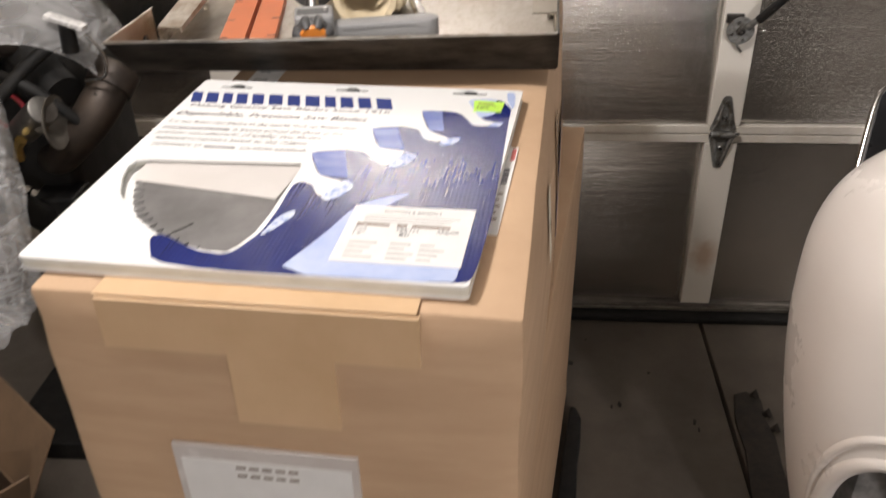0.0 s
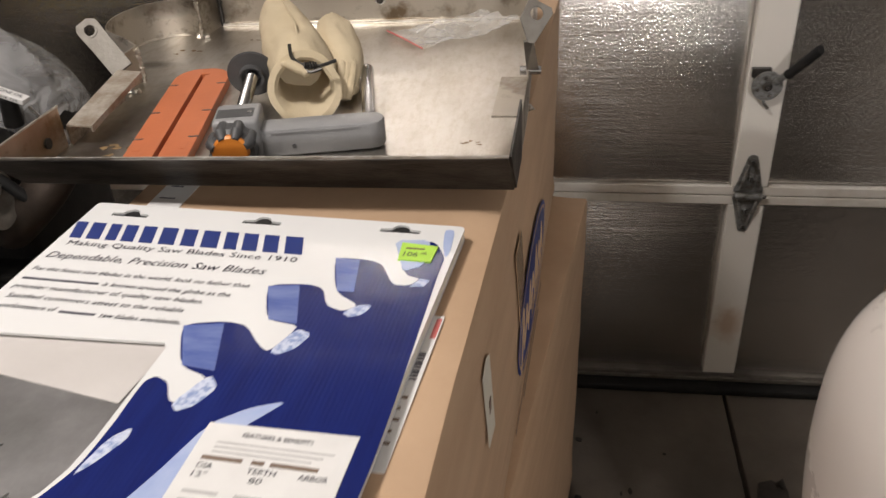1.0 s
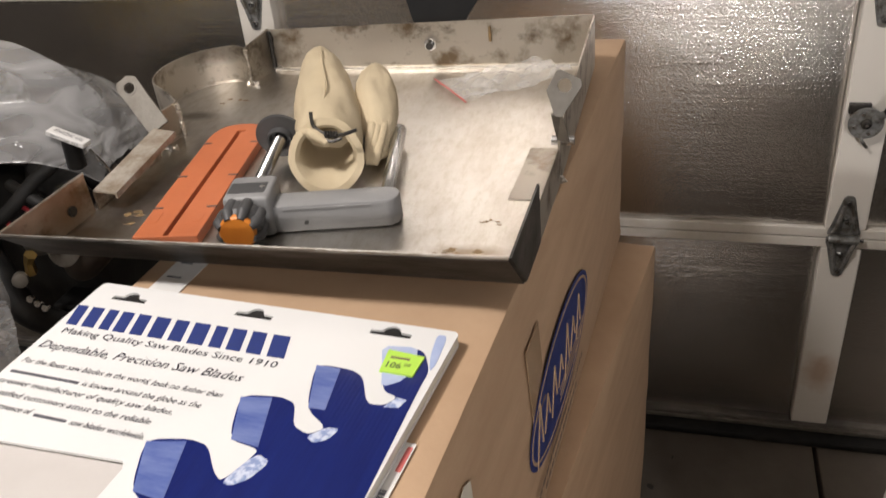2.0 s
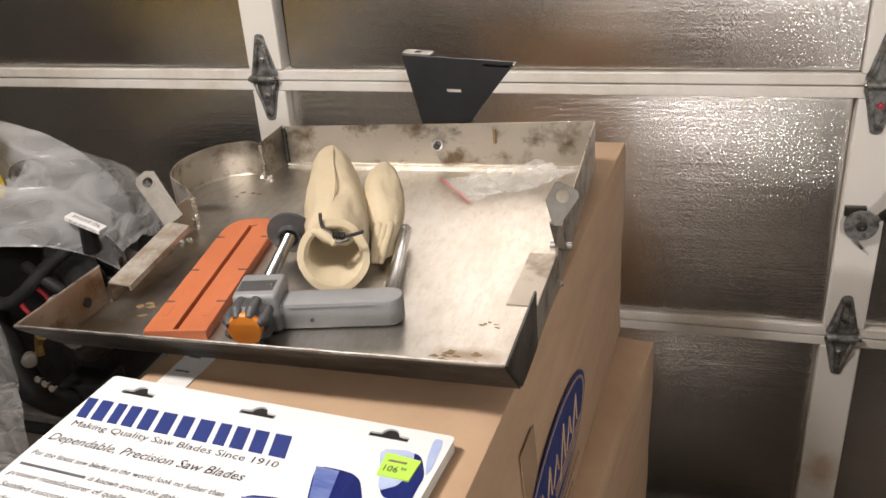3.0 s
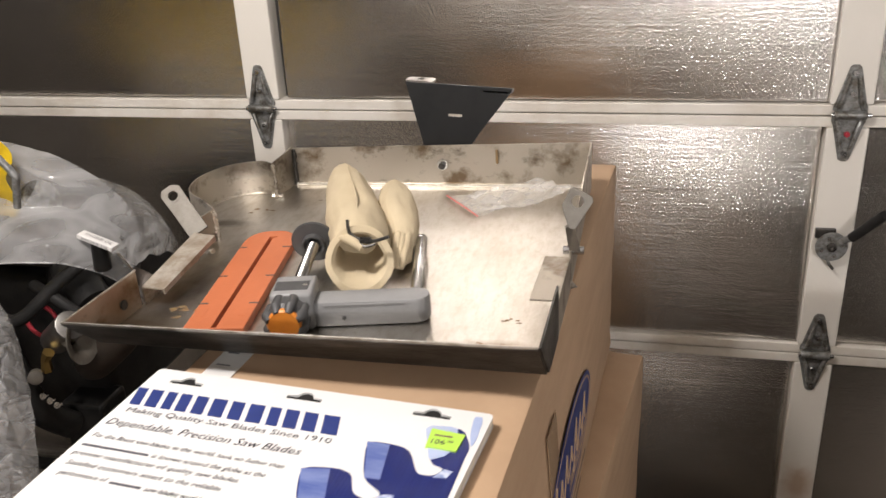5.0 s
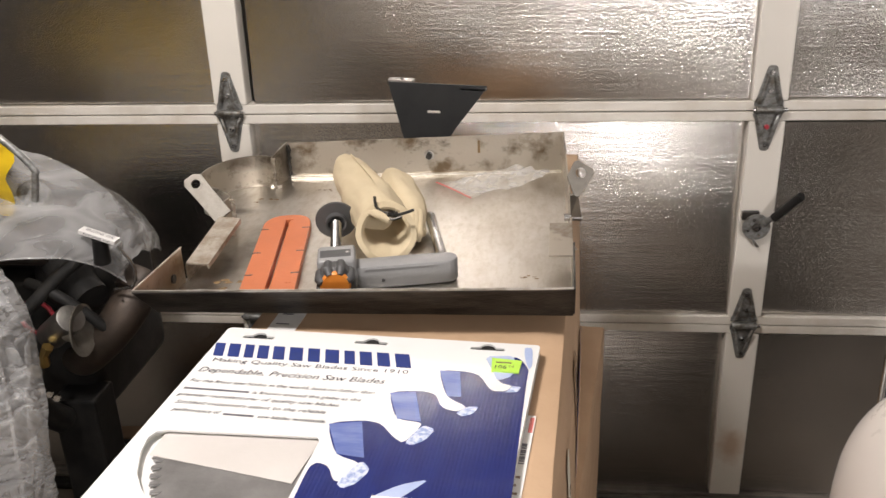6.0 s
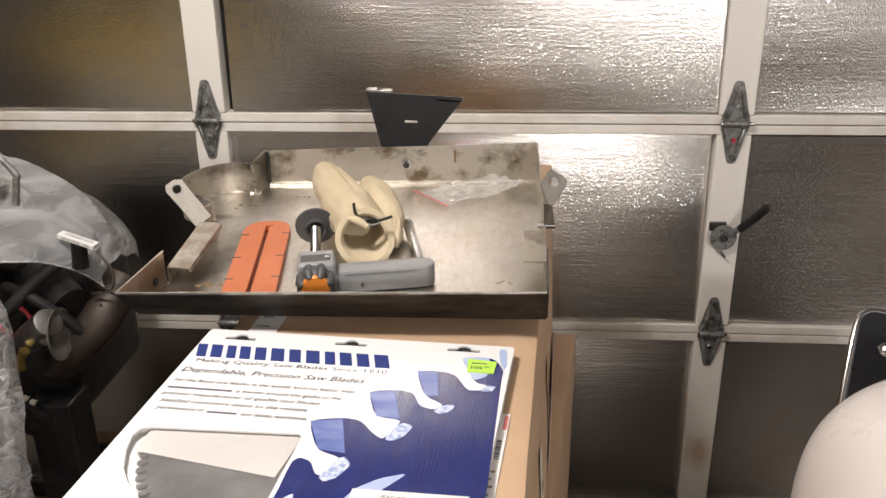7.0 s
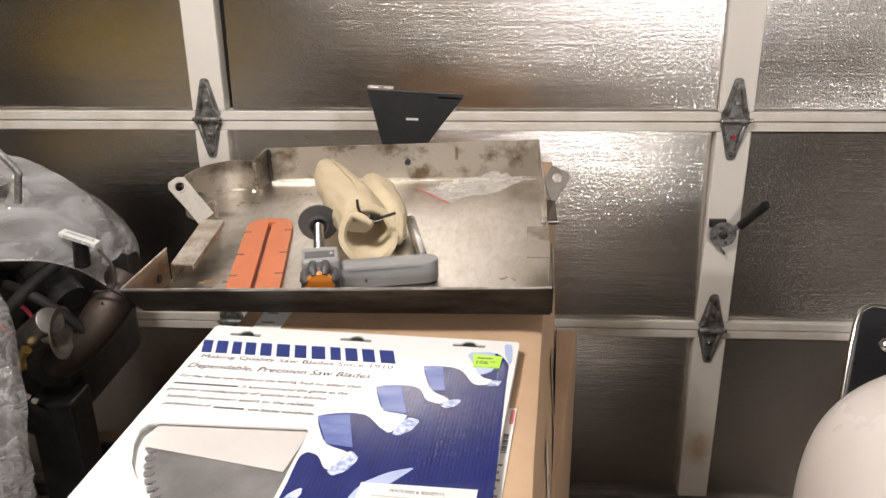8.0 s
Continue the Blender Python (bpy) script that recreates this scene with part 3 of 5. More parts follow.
part("print_bar", box(0.1842, 0.1850, -0.322, -0.314, 0.276, 0.290), GREY_INK, strip)
part("clear_tape", place(box(-0.0003, 0.0004, -0.135, -0.085, -0.046, 0.046), pose(0.1868, 0, 0.266, 0, -3.6, 0)), CLEAR_TAPE, carton, "strip of clear packing tape")
ship = part("shipping_label", box(-0.172, -0.138, -0.185, -0.045, 0.3668, 0.3676), LABEL, carton, "white shipping label")
for k in range(4):
    part("print_bar", box(-0.166, -0.150 - 0.003 * (k % 2), -0.16 + 0.025 * k, -0.158 + 0.025 * k, 0.3675, 0.3680), SOFT_INK, ship)

carton_low = thing("carton", "brown cardboard carton standing on the floor under another", "cardboard box", pose(-0.6225, -0.873, 0, 0, 0, -8.0))
part("body", carton_body(0.368, 1.15, 0.715, 0.009, 5), CARD, carton_low, "brown corrugated board", True)
oval_mark(carton_low, pose(0.188, -0.002, 0.475, 90, 0, 90), 0.155, 0.068)

# ---- the saw blade in its card sleeve ----
PK = pose(-0.855, -1.0645, 1.0735, 0, 0, -4.4)
pack = thing("saw_blade_package", "white and blue printed card sleeve holding a circular saw blade", "saw blade package", PK)


def P(u, v):
    """A place on the sleeve's face, from rough card coordinates."""
    return ((u - 0.019 * v - 0.004) * (1 + 0.09 * v), -(v - 0.019 * (0.358 - u) - 0.006))


TOP = 0.0120
window = [P(u, v) for u, v in ((0.172, 0.203), (0.176, 0.209), (0.1755, 0.268), (0.1755, 0.300), (0.1735, 0.327), (0.168, 0.347), (0.162, 0.357), (0.146, 0.3565), (0.128, 0.352), (0.098, 0.337), (0.074, 0.317), (0.052, 0.295), (0.038, 0.276), (0.026, 0.248), (0.0215, 0.228), (0.024, 0.217), (0.034, 0.213))]


def hang_hole(u, v):
    x, y = P(u, v)
    pts = [(x - 0.018, y - 0.0045), (x + 0.018, y - 0.0045), (x + 0.018, y + 0.0010), (x + 0.008, y + 0.0020)]
    pts += [(x + 0.007 * math.cos(a), y + 0.003 + 0.006 * math.sin(a)) for a in (0.5, 1.1, 1.57, 2.04, 2.64)]
    return pts + [(x - 0.008, y + 0.0020), (x - 0.018, y + 0.0010)]


outline = [(x - 0.011 * (x / 0.354) * (y / -0.372), y) for x, y in rounded(0.0, 0.354, -0.372, 0.0, 0.005, 3)]
card = part("card", sheet(outline, TOP - 0.0022, TOP, [window] + [hang_hole(u, v) for u, v in ((0.0474, 0.0295), (0.1755, 0.0245), (0.3027, 0.0200))]), CARD_WHITE, pack, "glossy white printed card face")
part("card_core", sheet([(x * 0.997 + 0.0005, y * 0.997 - 0.0005) for x, y in outline], 0.0032, TOP - 0.0024, [[(x + (0.003 if x > 0.1 else -0.004), y + (0.004 if y > -0.28 else -0.004)) for x, y in window]]), CARD_EDGE, pack, "raw card edge")
part("card_back", sheet(outline, 0.0006, 0.003), CARD_WHITE, pack)
# black plates just under the punched holes stand in for the shade inside
for u, v in ((0.0474, 0.0295), (0.1755, 0.0245), (0.3027, 0.0200)):
    x, y = P(u, v)
    part("hole_shadow", box(x - 0.020, x + 0.020, y - 0.006, y + 0.011, TOP - 0.00235, TOP - 0.0021), RUBBER, card, "black plate for the shade inside a punched hanging hole")
blade = part("saw_blade", sheet([(0.178 + r * math.cos(a), -0.200 + r * math.sin(a)) for k in range(80) for a, r in ((2 * math.pi * k / 80, 0.152), (2 * math.pi * (k + 0.34) / 80, 0.1525), (2 * math.pi * (k + 0.42) / 80, 0.142), (2 * math.pi * (k + 0.75) / 80, 0.1455))], 0.0050, 0.0068), BLADE, pack, "grey steel circular saw blade seen through the window")
for a in (190, 236):
    part("expansion_slot", tube([(0.178 + r * math.cos(radians(a)), -0.200 + r * math.sin(radians(a)), 0.0069) for r in (0.142, 0.122)], 0.0006, 6), RUBBER, blade)
part("inner_paper", sheet([P(u, v) for u, v in ((0.03, 0.206), (0.1752, 0.2005), (0.1695, 0.2645), (0.032, 0.246))], 0.0072, 0.0078), FLAP_CARD, pack, "card flap inside the window, greyed for its shade")


def eased(pts, rounds=2):
    """The same outline with its corners cut round."""
    for _ in range(rounds):
        pts = [(a[0] + (b[0] - a[0]) * f, a[1] + (b[1] - a[1]) * f) for a, b in zip(pts, pts[1:] + pts[:1]) for f in (0.18, 0.82)]
    return pts


def art(name, pts, layer, material, parent=None, label=""):
    pts = list(pts) if len(pts) < 5 else eased(list(pts), 1 if layer == 2 else 2)
    return part(name, sheet([P(u, v) for u, v in pts], TOP + 0.0001, TOP + 0.0001 + 0.0003 * layer), material, parent or card, label)


blue = art("blue_print", ((0.1163, 0.383), (0.0965, 0.3447), (0.104, 0.338), (0.137, 0.3575), (0.160, 0.361), (0.168, 0.3555), (0.1785, 0.326), (0.180, 0.288), (0.1790, 0.262),
                          (0.1792, 0.245), (0.1842, 0.2389), (0.195, 0.243), (0.2043, 0.2609), (0.212, 0.262), (0.2218, 0.2344), (0.1949, 0.2257), (0.1744, 0.1804), (0.2057, 0.1714), (0.2230, 0.1737), (0.2401, 0.1942),
                          (0.250, 0.2012), (0.2586, 0.1783), (0.2606, 0.1671), (0.2342, 0.1646), (0.2179, 0.1200), (0.2494, 0.1139), (0.264, 0.118), (0.2730, 0.1398), (0.2876, 0.1454), (0.2977, 0.1354), (0.2742, 0.1206), (0.2584, 0.0719), (0.2906, 0.0718), (0.302, 0.078), (0.3158, 0.1045),
                          (0.3298, 0.1032), (0.336, 0.092), (0.3233, 0.0887), (0.313, 0.066), (0.318, 0.036), (0.338, 0.036), (0.3495, 0.0591), (0.3485, 0.0765), (0.3500, 0.28), (0.345, 0.366), (0.338, 0.376)), 1, ART_BLUE, None, "glossy dark blue print of saw teeth")
for pts in (((0.1765, 0.1822), (0.2057, 0.1744), (0.2215, 0.2270), (0.1965, 0.2250)), ((0.2195, 0.1222), (0.2440, 0.1170), (0.2590, 0.1660), (0.2360, 0.1640)), ((0.260, 0.0735), (0.281, 0.0735), (0.289, 0.119), (0.2755, 0.1200))):
    art("tooth_tip", pts, 2, ART_MID, blue, "brushed paler blue tooth tip")
art("tooth_tip", ((0.302, 0.0385), (0.3311, 0.0337), (0.336, 0.050), (0.334, 0.074), (0.320, 0.085), (0.313, 0.066)), 2, ART_LIGHT, blue, "pale blue tooth tip")
for pts in (((0.2076, 0.2636), (0.2188, 0.2344), (0.2233, 0.2330), (0.231, 0.243), (0.224, 0.262), (0.214, 0.270)), ((0.2508, 0.2012), (0.2586, 0.1783), (0.263, 0.172), (0.274, 0.176), (0.268, 0.194), (0.258, 0.203)),
            ((0.2876, 0.1474), (0.2977, 0.1354), (0.308, 0.134), (0.304, 0.146), (0.295, 0.152)), ((0.3298, 0.1052), (0.336, 0.093), (0.344, 0.094), (0.341, 0.103)), ((0.1785, 0.333), (0.184, 0.300), (0.194, 0.288), (0.196, 0.298), (0.186, 0.322))):
    art("gullet", pts, 2, ART_SPECK, blue, "speckled pale gullet")
art("pale_sweep", ((0.2054, 0.380), (0.2257, 0.3262), (0.2400, 0.2766), (0.2595, 0.258), (0.2814, 0.2475), (0.272, 0.262), (0.262, 0.276), (0.330, 0.276), (0.334, 0.366), (0.3304, 0.376)), 2, ART_LIGHT, blue, "pale blue printed sweep")
art("corner_stripe", ((0.3412, 0.0137), (0.3503, 0.0138), (0.3520, 0.050), (0.3496, 0.0591), (0.344, 0.040)), 1, ART_LIGHT)
spec = art("spec_label", ((0.2405, 0.2755), (0.3365, 0.2715), (0.3345, 0.3568), (0.2397, 0.3590)), 4, LABEL, None, "white specification label")

# title in plain slanted blocks
title = [P(0.0102, 0.0770), P(0.232, 0.0690)]
x0, x1 = title[0][0], title[1][0]
yb, yt = title[0][1], P(0.0102, 0.0506)[1] + 0.001
cut = (0.0, 0.155, 0.30, 0.475, 0.655, 0.815, 1.0)
for k in range(6):
    a, b = x0 + (x1 - x0) * cut[k], x0 + (x1 - x0) * (cut[k + 1] - 0.016)
    slant = 0.004
    for f0, f1 in ((0.0, 0.36), (0.52, 0.94)):
        c, d = a + (b - a) * f0, a + (b - a) * f1
        part("title_bar", sheet([(c + slant, yb), (d + slant, yb), (d - slant, yt), (c - slant, yt)], TOP + 0.0001, TOP + 0.0004), LOGO_BLUE, card, "dark blue title bar")


def line(text, u0, u1, v, height, shear=0.0, bar=None):
    """A printed line from u0 to u1; bar gives the stretch in it that is a plain bar."""
    xa, y = P(u0, v)
    xb = P(u1, v)[0]
    part("text_line", letters(text, xb - xa, height, xa, y, TOP + 0.0004, shear), INK, card)
    if bar:
        part("print_bar", box(P(bar[0], v)[0], P(bar[1], v)[0], y + 0.0010, y + height * 0.62, TOP + 0.0001, TOP + 0.0004), SOFT_INK, card)


line("Making Quality Saw Blades Since 1910", 0.0190, 0.2290, 0.0889, 0.0078)
line("Dependable, Precision Saw Blades", 0.0130, 0.2102, 0.1106, 0.0100, 0.25)
line("For the finest saw blades in the world, look no futher than", 0.0139, 0.2050, 0.1306, 0.0062, 0.25)
line("is known around the globe as the", 0.0860, 0.1950, 0.1436, 0.0062, 0.25, (0.0141, 0.0820))
line("premier manufacturer of quality saw blades.", 0.0134, 0.1780, 0.1567, 0.0062, 0.25)
line("Satisfied customers attest to the reliable", 0.0180, 0.1680, 0.1698, 0.0062, 0.25)
line("performance of", 0.0210, 0.0700, 0.1830, 0.0062, 0.25)
line("saw blades worldwide.", 0.1070, 0.1731, 0.1830, 0.0062, 0.25, (0.0730, 0.1030))
sx, sy = P(0.2405, 0.2755)
for text, dx, dy, w, h in (("FEATURES & BENEFITS", 0.026, 0.010, 0.046, 0.0042), ("DIA", 0.008, 0.038, 0.010, 0.0046), ("12\"", 0.008, 0.045, 0.009, 0.0046), ("TEETH", 0.040, 0.038, 0.018, 0.0046), ("80", 0.044, 0.045, 0.008, 0.0046), ("ARBOR", 0.072, 0.038, 0.018, 0.0046)):
    part("text_line", letters(text, w, h, sx + dx, sy - dy, TOP + 0.0016), INK, spec)
for k in range(4):
    for n, (xa, xb) in enumerate(((0.008, 0.030), (0.040, 0.060), (0.063, 0.082))):
        part("print_bar", box(sx + xa, sx + xb - 0.004 * ((k + n) % 3), sy - 0.0572 - 0.0068 * k, sy - 0.0547 - 0.0068 * k, TOP + 0.0012, TOP + 0.0016), PALE_INK, spec)
for k in range(3):
    part("print_bar", box(sx + 0.012, sx + 0.088 - 0.006 * k, sy - 0.0165 - 0.004 * k, sy - 0.0153 - 0.004 * k, TOP + 0.0012, TOP + 0.0016), PALE_INK, spec)
for k, (xa, xb) in enumerate(((0.008, 0.034), (0.040, 0.048), (0.052, 0.082))):
    part("print_bar", box(sx + xa, sx + xb, sy - 0.0308, sy - 0.0276, TOP + 0.0012, TOP + 0.0016), GREY_INK, spec)
sticker = art("price_sticker", ((0.3099, 0.0428), (0.3412, 0.0448), (0.3395, 0.0691), (0.3120, 0.0690)), 6, LIME, None, "lime green price sticker")
px, py = P(0.315, 0.0640)
part("text_line", letters("106", 0.012, 0.0072, px, py, TOP + 0.0022), INK, sticker)
part("text_line", letters("00", 0.005, 0.0034, px + 0.014, py + 0.004, TOP + 0.0022), INK, sticker)
part("print_bar", box(px, px + 0.016, py + 0.0115, py + 0.0135, TOP + 0.0018, TOP + 0.0022), GREY_INK, sticker)

slip = thing("paper_slip", "white printed label sheet with a barcode under the sleeve", "paper", pose(-0.515, -1.288, 1.0732, 0, 0, -6))
paper = part("sheet", box(-0.10, 0.0, -0.083, 0.080, 0, 0.0004), LABEL, slip)
for k in range(10):
    part("barcode_bar", box(-0.012, -0.003, 0.004 + 0.0032 * k, 0.0055 + 0.0032 * k + 0.0006 * (k % 3), 0.0004, 0.0007), SOFT_INK, paper)
for k in range(5):
    part("print_bar", box(-0.020, -0.004 - 0.002 * (k % 2), -0.060 + 0.011 * k, -0.057 + 0.011 * k, 0.0004, 0.0007), GREY_INK, paper)
part("red_edge", box(-0.005, -0.001, 0.052, 0.076, 0.0004, 0.0007), RED_ZIP, paper)


# ---- the steel tray on the carton and what lies in it ----
TRAY = pose(-0.466, -1.003, 1.0795, 0, -0.55, 0)
tray = thing("steel_tray", "bare sheet steel tray with oil stains and welded tabs", "metal tray", TRAY)
T0 = TRAY.inverted()


def loc(x, y):
    """Plan place to the tray's own x and y."""
    return (x + 0.466, y + 1.003)


CURVE = [loc(p.x, p.y) for p in bezier([(-0.955, -0.535, 0), (-0.985, -0.520, 0), (-1.030, -0.545, 0), (-1.050, -0.600, 0), (-1.036, -0.655, 0), (-0.995, -0.690, 0), (-0.967, -0.716, 0)], 5)]
FR, FL = loc(-0.464, -1.004), loc(-0.968, -1.004)
BR, BL = loc(-0.459, -0.452), loc(-0.946, -0.470)
plan = [FR, loc(-0.462, -0.934), loc(-0.459, -0.811), BR, BL] + CURVE + [loc(-0.975, -0.757), loc(-0.968, -0.775), loc(-0.966, -0.922), FL]
part("tray_floor", sheet(plan, 0.0, 0.0016), STEEL, tray, "bright bare steel floor, worn and stained", False)
TH = 0.0022


def plate_of(corners, thick):
    """A flat sheet metal plate from its corners, given thickness along its normal."""
    c = [Vector(p) for p in corners]
    n = (c[1] - c[0]).cross(c[-1] - c[0]).normalized() * thick
    bm = bmesh.new()
    a, b = [bm.verts.new(p) for p in c], [bm.verts.new(p + n) for p in c]
    bm.faces.new(a[::-1]), bm.faces.new(b)
    for k in range(len(c)):
        q = (k + 1) % len(c)
        bm.faces.new((a[k], a[q], b[q], b[k]))
    return bm


# the front wall leans out; its ends are closed by upright cheeks
RIM_L, RIM_R = (FL[0] - 0.001, FL[1] - 0.050, 0.049), (FR[0] - 0.002, FR[1] - 0.050, 0.056)
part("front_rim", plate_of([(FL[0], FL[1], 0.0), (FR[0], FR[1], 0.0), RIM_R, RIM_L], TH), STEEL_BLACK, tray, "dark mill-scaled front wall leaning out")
part("rim_edge", tube([(RIM_L[0] + (RIM_R[0] - RIM_L[0]) * k / 24, RIM_L[1], RIM_L[2] + (RIM_R[2] - RIM_L[2]) * k / 24 + 0.0006 * noise.noise((k * 0.9, 0, 0))) for k in range(25)], 0.0016, 8), STEEL_BRIGHT, tray, "bright cut edge")
cheek_r, cheek_l = loc(-0.462, -0.934), loc(-0.963, -0.923)
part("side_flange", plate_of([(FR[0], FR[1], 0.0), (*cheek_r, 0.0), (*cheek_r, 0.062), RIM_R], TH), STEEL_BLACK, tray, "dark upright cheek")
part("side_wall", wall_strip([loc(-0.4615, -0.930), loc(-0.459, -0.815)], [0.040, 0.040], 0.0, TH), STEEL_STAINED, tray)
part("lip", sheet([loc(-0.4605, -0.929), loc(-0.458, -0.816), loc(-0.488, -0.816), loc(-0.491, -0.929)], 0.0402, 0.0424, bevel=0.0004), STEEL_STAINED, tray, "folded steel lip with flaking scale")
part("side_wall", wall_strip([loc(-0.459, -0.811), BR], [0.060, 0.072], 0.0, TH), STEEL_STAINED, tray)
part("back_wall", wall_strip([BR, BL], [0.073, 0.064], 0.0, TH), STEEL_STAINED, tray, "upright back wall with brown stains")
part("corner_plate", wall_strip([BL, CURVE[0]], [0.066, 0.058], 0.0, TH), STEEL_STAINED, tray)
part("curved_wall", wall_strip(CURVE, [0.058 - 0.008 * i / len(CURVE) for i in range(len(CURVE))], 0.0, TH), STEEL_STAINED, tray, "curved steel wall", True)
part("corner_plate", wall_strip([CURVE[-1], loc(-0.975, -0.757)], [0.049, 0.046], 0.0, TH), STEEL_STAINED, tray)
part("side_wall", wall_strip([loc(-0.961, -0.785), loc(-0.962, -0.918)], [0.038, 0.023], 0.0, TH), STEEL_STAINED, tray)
lip_at = [(*loc(-0.962, -0.918), 0.0240), (*loc(-0.930, -0.921), 0.0238), (*loc(-0.928, -0.790), 0.0385), (*loc(-0.962, -0.782), 0.0385)]
part("lip", plate_of(lip_at, 0.0022), LIP_STEEL, tray, "folded steel lip")
part("lip_fold", plate_of([lip_at[1], lip_at[2], (lip_at[2][0], lip_at[2][1], 0.0335), (lip_at[1][0], lip_at[1][1], 0.0190)], 0.002), LIP_STEEL, tray)
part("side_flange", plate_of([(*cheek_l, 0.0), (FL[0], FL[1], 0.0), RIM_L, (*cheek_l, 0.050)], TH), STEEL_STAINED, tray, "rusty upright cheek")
part("rim_edge", tube([RIM_L, (*cheek_l, 0.050)], 0.0013, 8), STEEL_BRIGHT, tray)
for x, y in (CURVE[0], (CURVE[-1][0] + 0.006, CURVE[-1][1] - 0.045), loc(-0.462, -0.815), BL):
    bead = tube([(x - 0.006 + 0.0016 * k, y + random.uniform(-0.003, 0.003), 0.003 + 0.002 * random.random()) for k in range(11)], [0.002 + 0.0022 * random.random() for k in range(11)], 8)
    part("weld", bead, STEEL_BRIGHT, tray, "lumpy bright weld", True)
for (x, y), top in ((BL, 0.062), (CURVE[0], 0.056), (CURVE[-1], 0.046)):
    bead = tube([(x + 0.003 + random.uniform(-0.0012, 0.0012), y - 0.003, top * k / 18) for k in range(19)], [0.0022 + 0.0018 * random.random() for k in range(19)], 8)
    part("weld", bead, STEEL_BLACK if y == BL[1] else STEEL_STAINED, tray, "dark burnt weld in the corner", True)
seam = [(BL[0] + 0.004, BL[1] - 0.005, 0.003), (BR[0] - 0.004, BR[1] - 0.005, 0.003)]
part("weld_seam", tube(seam, 0.003, 8), STEEL_BRIGHT, tray, smooth=True)
part("weld_seam", tube([(x + 0.003, y, 0.002) for x, y in CURVE], 0.0022, 6), STEEL_STAINED, tray, smooth=True)
bx, by = loc(-0.692, -0.464)
stud = part("stud", cyl((bx, by + 0.004, 0.040), (bx, by - 0.012, 0.038), 0.0055, n=12), STEEL_BLACK, tray, "bolt through the back wall", True)
part("nut", cyl((bx, by - 0.003, 0.0395), (bx, by - 0.008, 0.039), 0.0095, n=6), ZINC, stud)
for dx in (0.085, -0.16):
    part("drip", box(bx + dx, bx + dx + 0.004, by + 0.0005, by + 0.0045, 0.040, 0.062, 0.0008), RUST, tray)
gx, gy = loc(-0.955, -0.955)
part("stud", cyl((gx - 0.018, gy, 0.020), (gx - 0.008, gy, 0.020), 0.006, n=12), STEEL_BLACK, tray, smooth=True)
gx, gy = loc(-0.468, -0.800)
part("stud", cyl((gx, gy, 0.044), (gx + 0.024, gy, 0.044), 0.005, n=12), ZINC, tray, "bolt through the side", True)


def lug(pts, hole, m, label):
    t = part("tab", place(sheet(pts, 0, 0.004, [ring(hole[0], hole[1], 0.0068, 20)], 0.0006), T0 @ m), TAB_STEEL, tray, label)
    part("washer", place(sheet(ring(hole[0], hole[1], 0.0098, 24), 0.004, 0.0048, [ring(hole[0], hole[1], 0.0071, 24)]), T0 @ m), TAB_STEEL, t)


# tabs stand up from the side walls, faces towards the open side
lug([(-0.014, -0.012), (0.014, -0.012), (0.014, 0.030), (0.015, 0.062), (0.006, 0.070), (-0.010, 0.070), (-0.015, 0.062), (-0.014, 0.030)], (0.0, 0.054), look((-0.968, -0.768, 1.118), (-0.968 - 0.15, -0.768 + 1.0, 1.118 - 0.75)) @ pose(0, 0, 0, 0, 0, 38), "steel tab with a round hole")
lug([(0.0, 0.0), (0.020, -0.011), (0.021, -0.017), (0.001, -0.047), (-0.006, -0.046), (-0.014, -0.020), (-0.004, -0.001)], (0.004, -0.016), look((-0.455, -0.824, 1.211), (-0.565, -0.004, 0.881)), "grey steel tab with a round hole, bolted on edge")
part("tab_foot", plate_of([(*loc(-0.462, -0.838), 0.088), (*loc(-0.452, -0.838), 0.092), (*loc(-0.446, -0.822), 0.052), (*loc(-0.460, -0.815), 0.050)], 0.003), TAB_STEEL, tray, "twisted foot of the tab")
stain = random.Random(4)
for cx, cy, n, r in ((-0.535, -0.965, 9, 0.010), (-0.515, -0.905, 5, 0.005), (-0.90, -0.93, 6, 0.012), (-0.955, -0.60, 4, 0.008), (-0.86, -0.55, 5, 0.006)):
    for k in range(n):
        x, y = loc(cx + stain.uniform(-2.4, 2.4) * r, cy + stain.uniform(-1.2, 1.2) * r)
        blot = [(x + r * stain.uniform(0.15, 0.7) * math.cos(a), y + r * stain.uniform(0.1, 0.45) * math.sin(a)) for a in [2 * math.pi * i / 9 for i in range(9)]]
        part("stain", sheet(blot, 0.0016, 0.0019), RUST, tray, "brown rust spot")

FLOORZ = 1.0815


def floor_z(x):
    return FLOORZ + 0.0096 * (x + 0.466)


# orange throat plate
insert = thing("throat_plate", "orange plastic table saw throat plate with a long slot", "saw insert", pose(-0.8365, -0.985, floor_z(-0.836) - 0.0003, 0, -0.55, 9.2))
L, HW = 0.285, 0.0350
edge = [(-HW, 0.0), (HW, 0.0)] + [(HW * math.copysign(abs(math.cos(a)) ** 0.75, math.cos(a)), L - 0.040 + 0.040 * math.sin(a)) for a in [math.pi * i / 16 for i in range(17)]]
slot = [(-0.0028, 0.003), (0.0028, 0.003), (0.0028, L - 0.026), (0.008, L - 0.024), (0.008, L - 0.020), (-0.0028, L - 0.020)]
plate = part("plate", sheet(edge, 0.0, 0.012, [slot], 0.0009), ORANGE, insert)
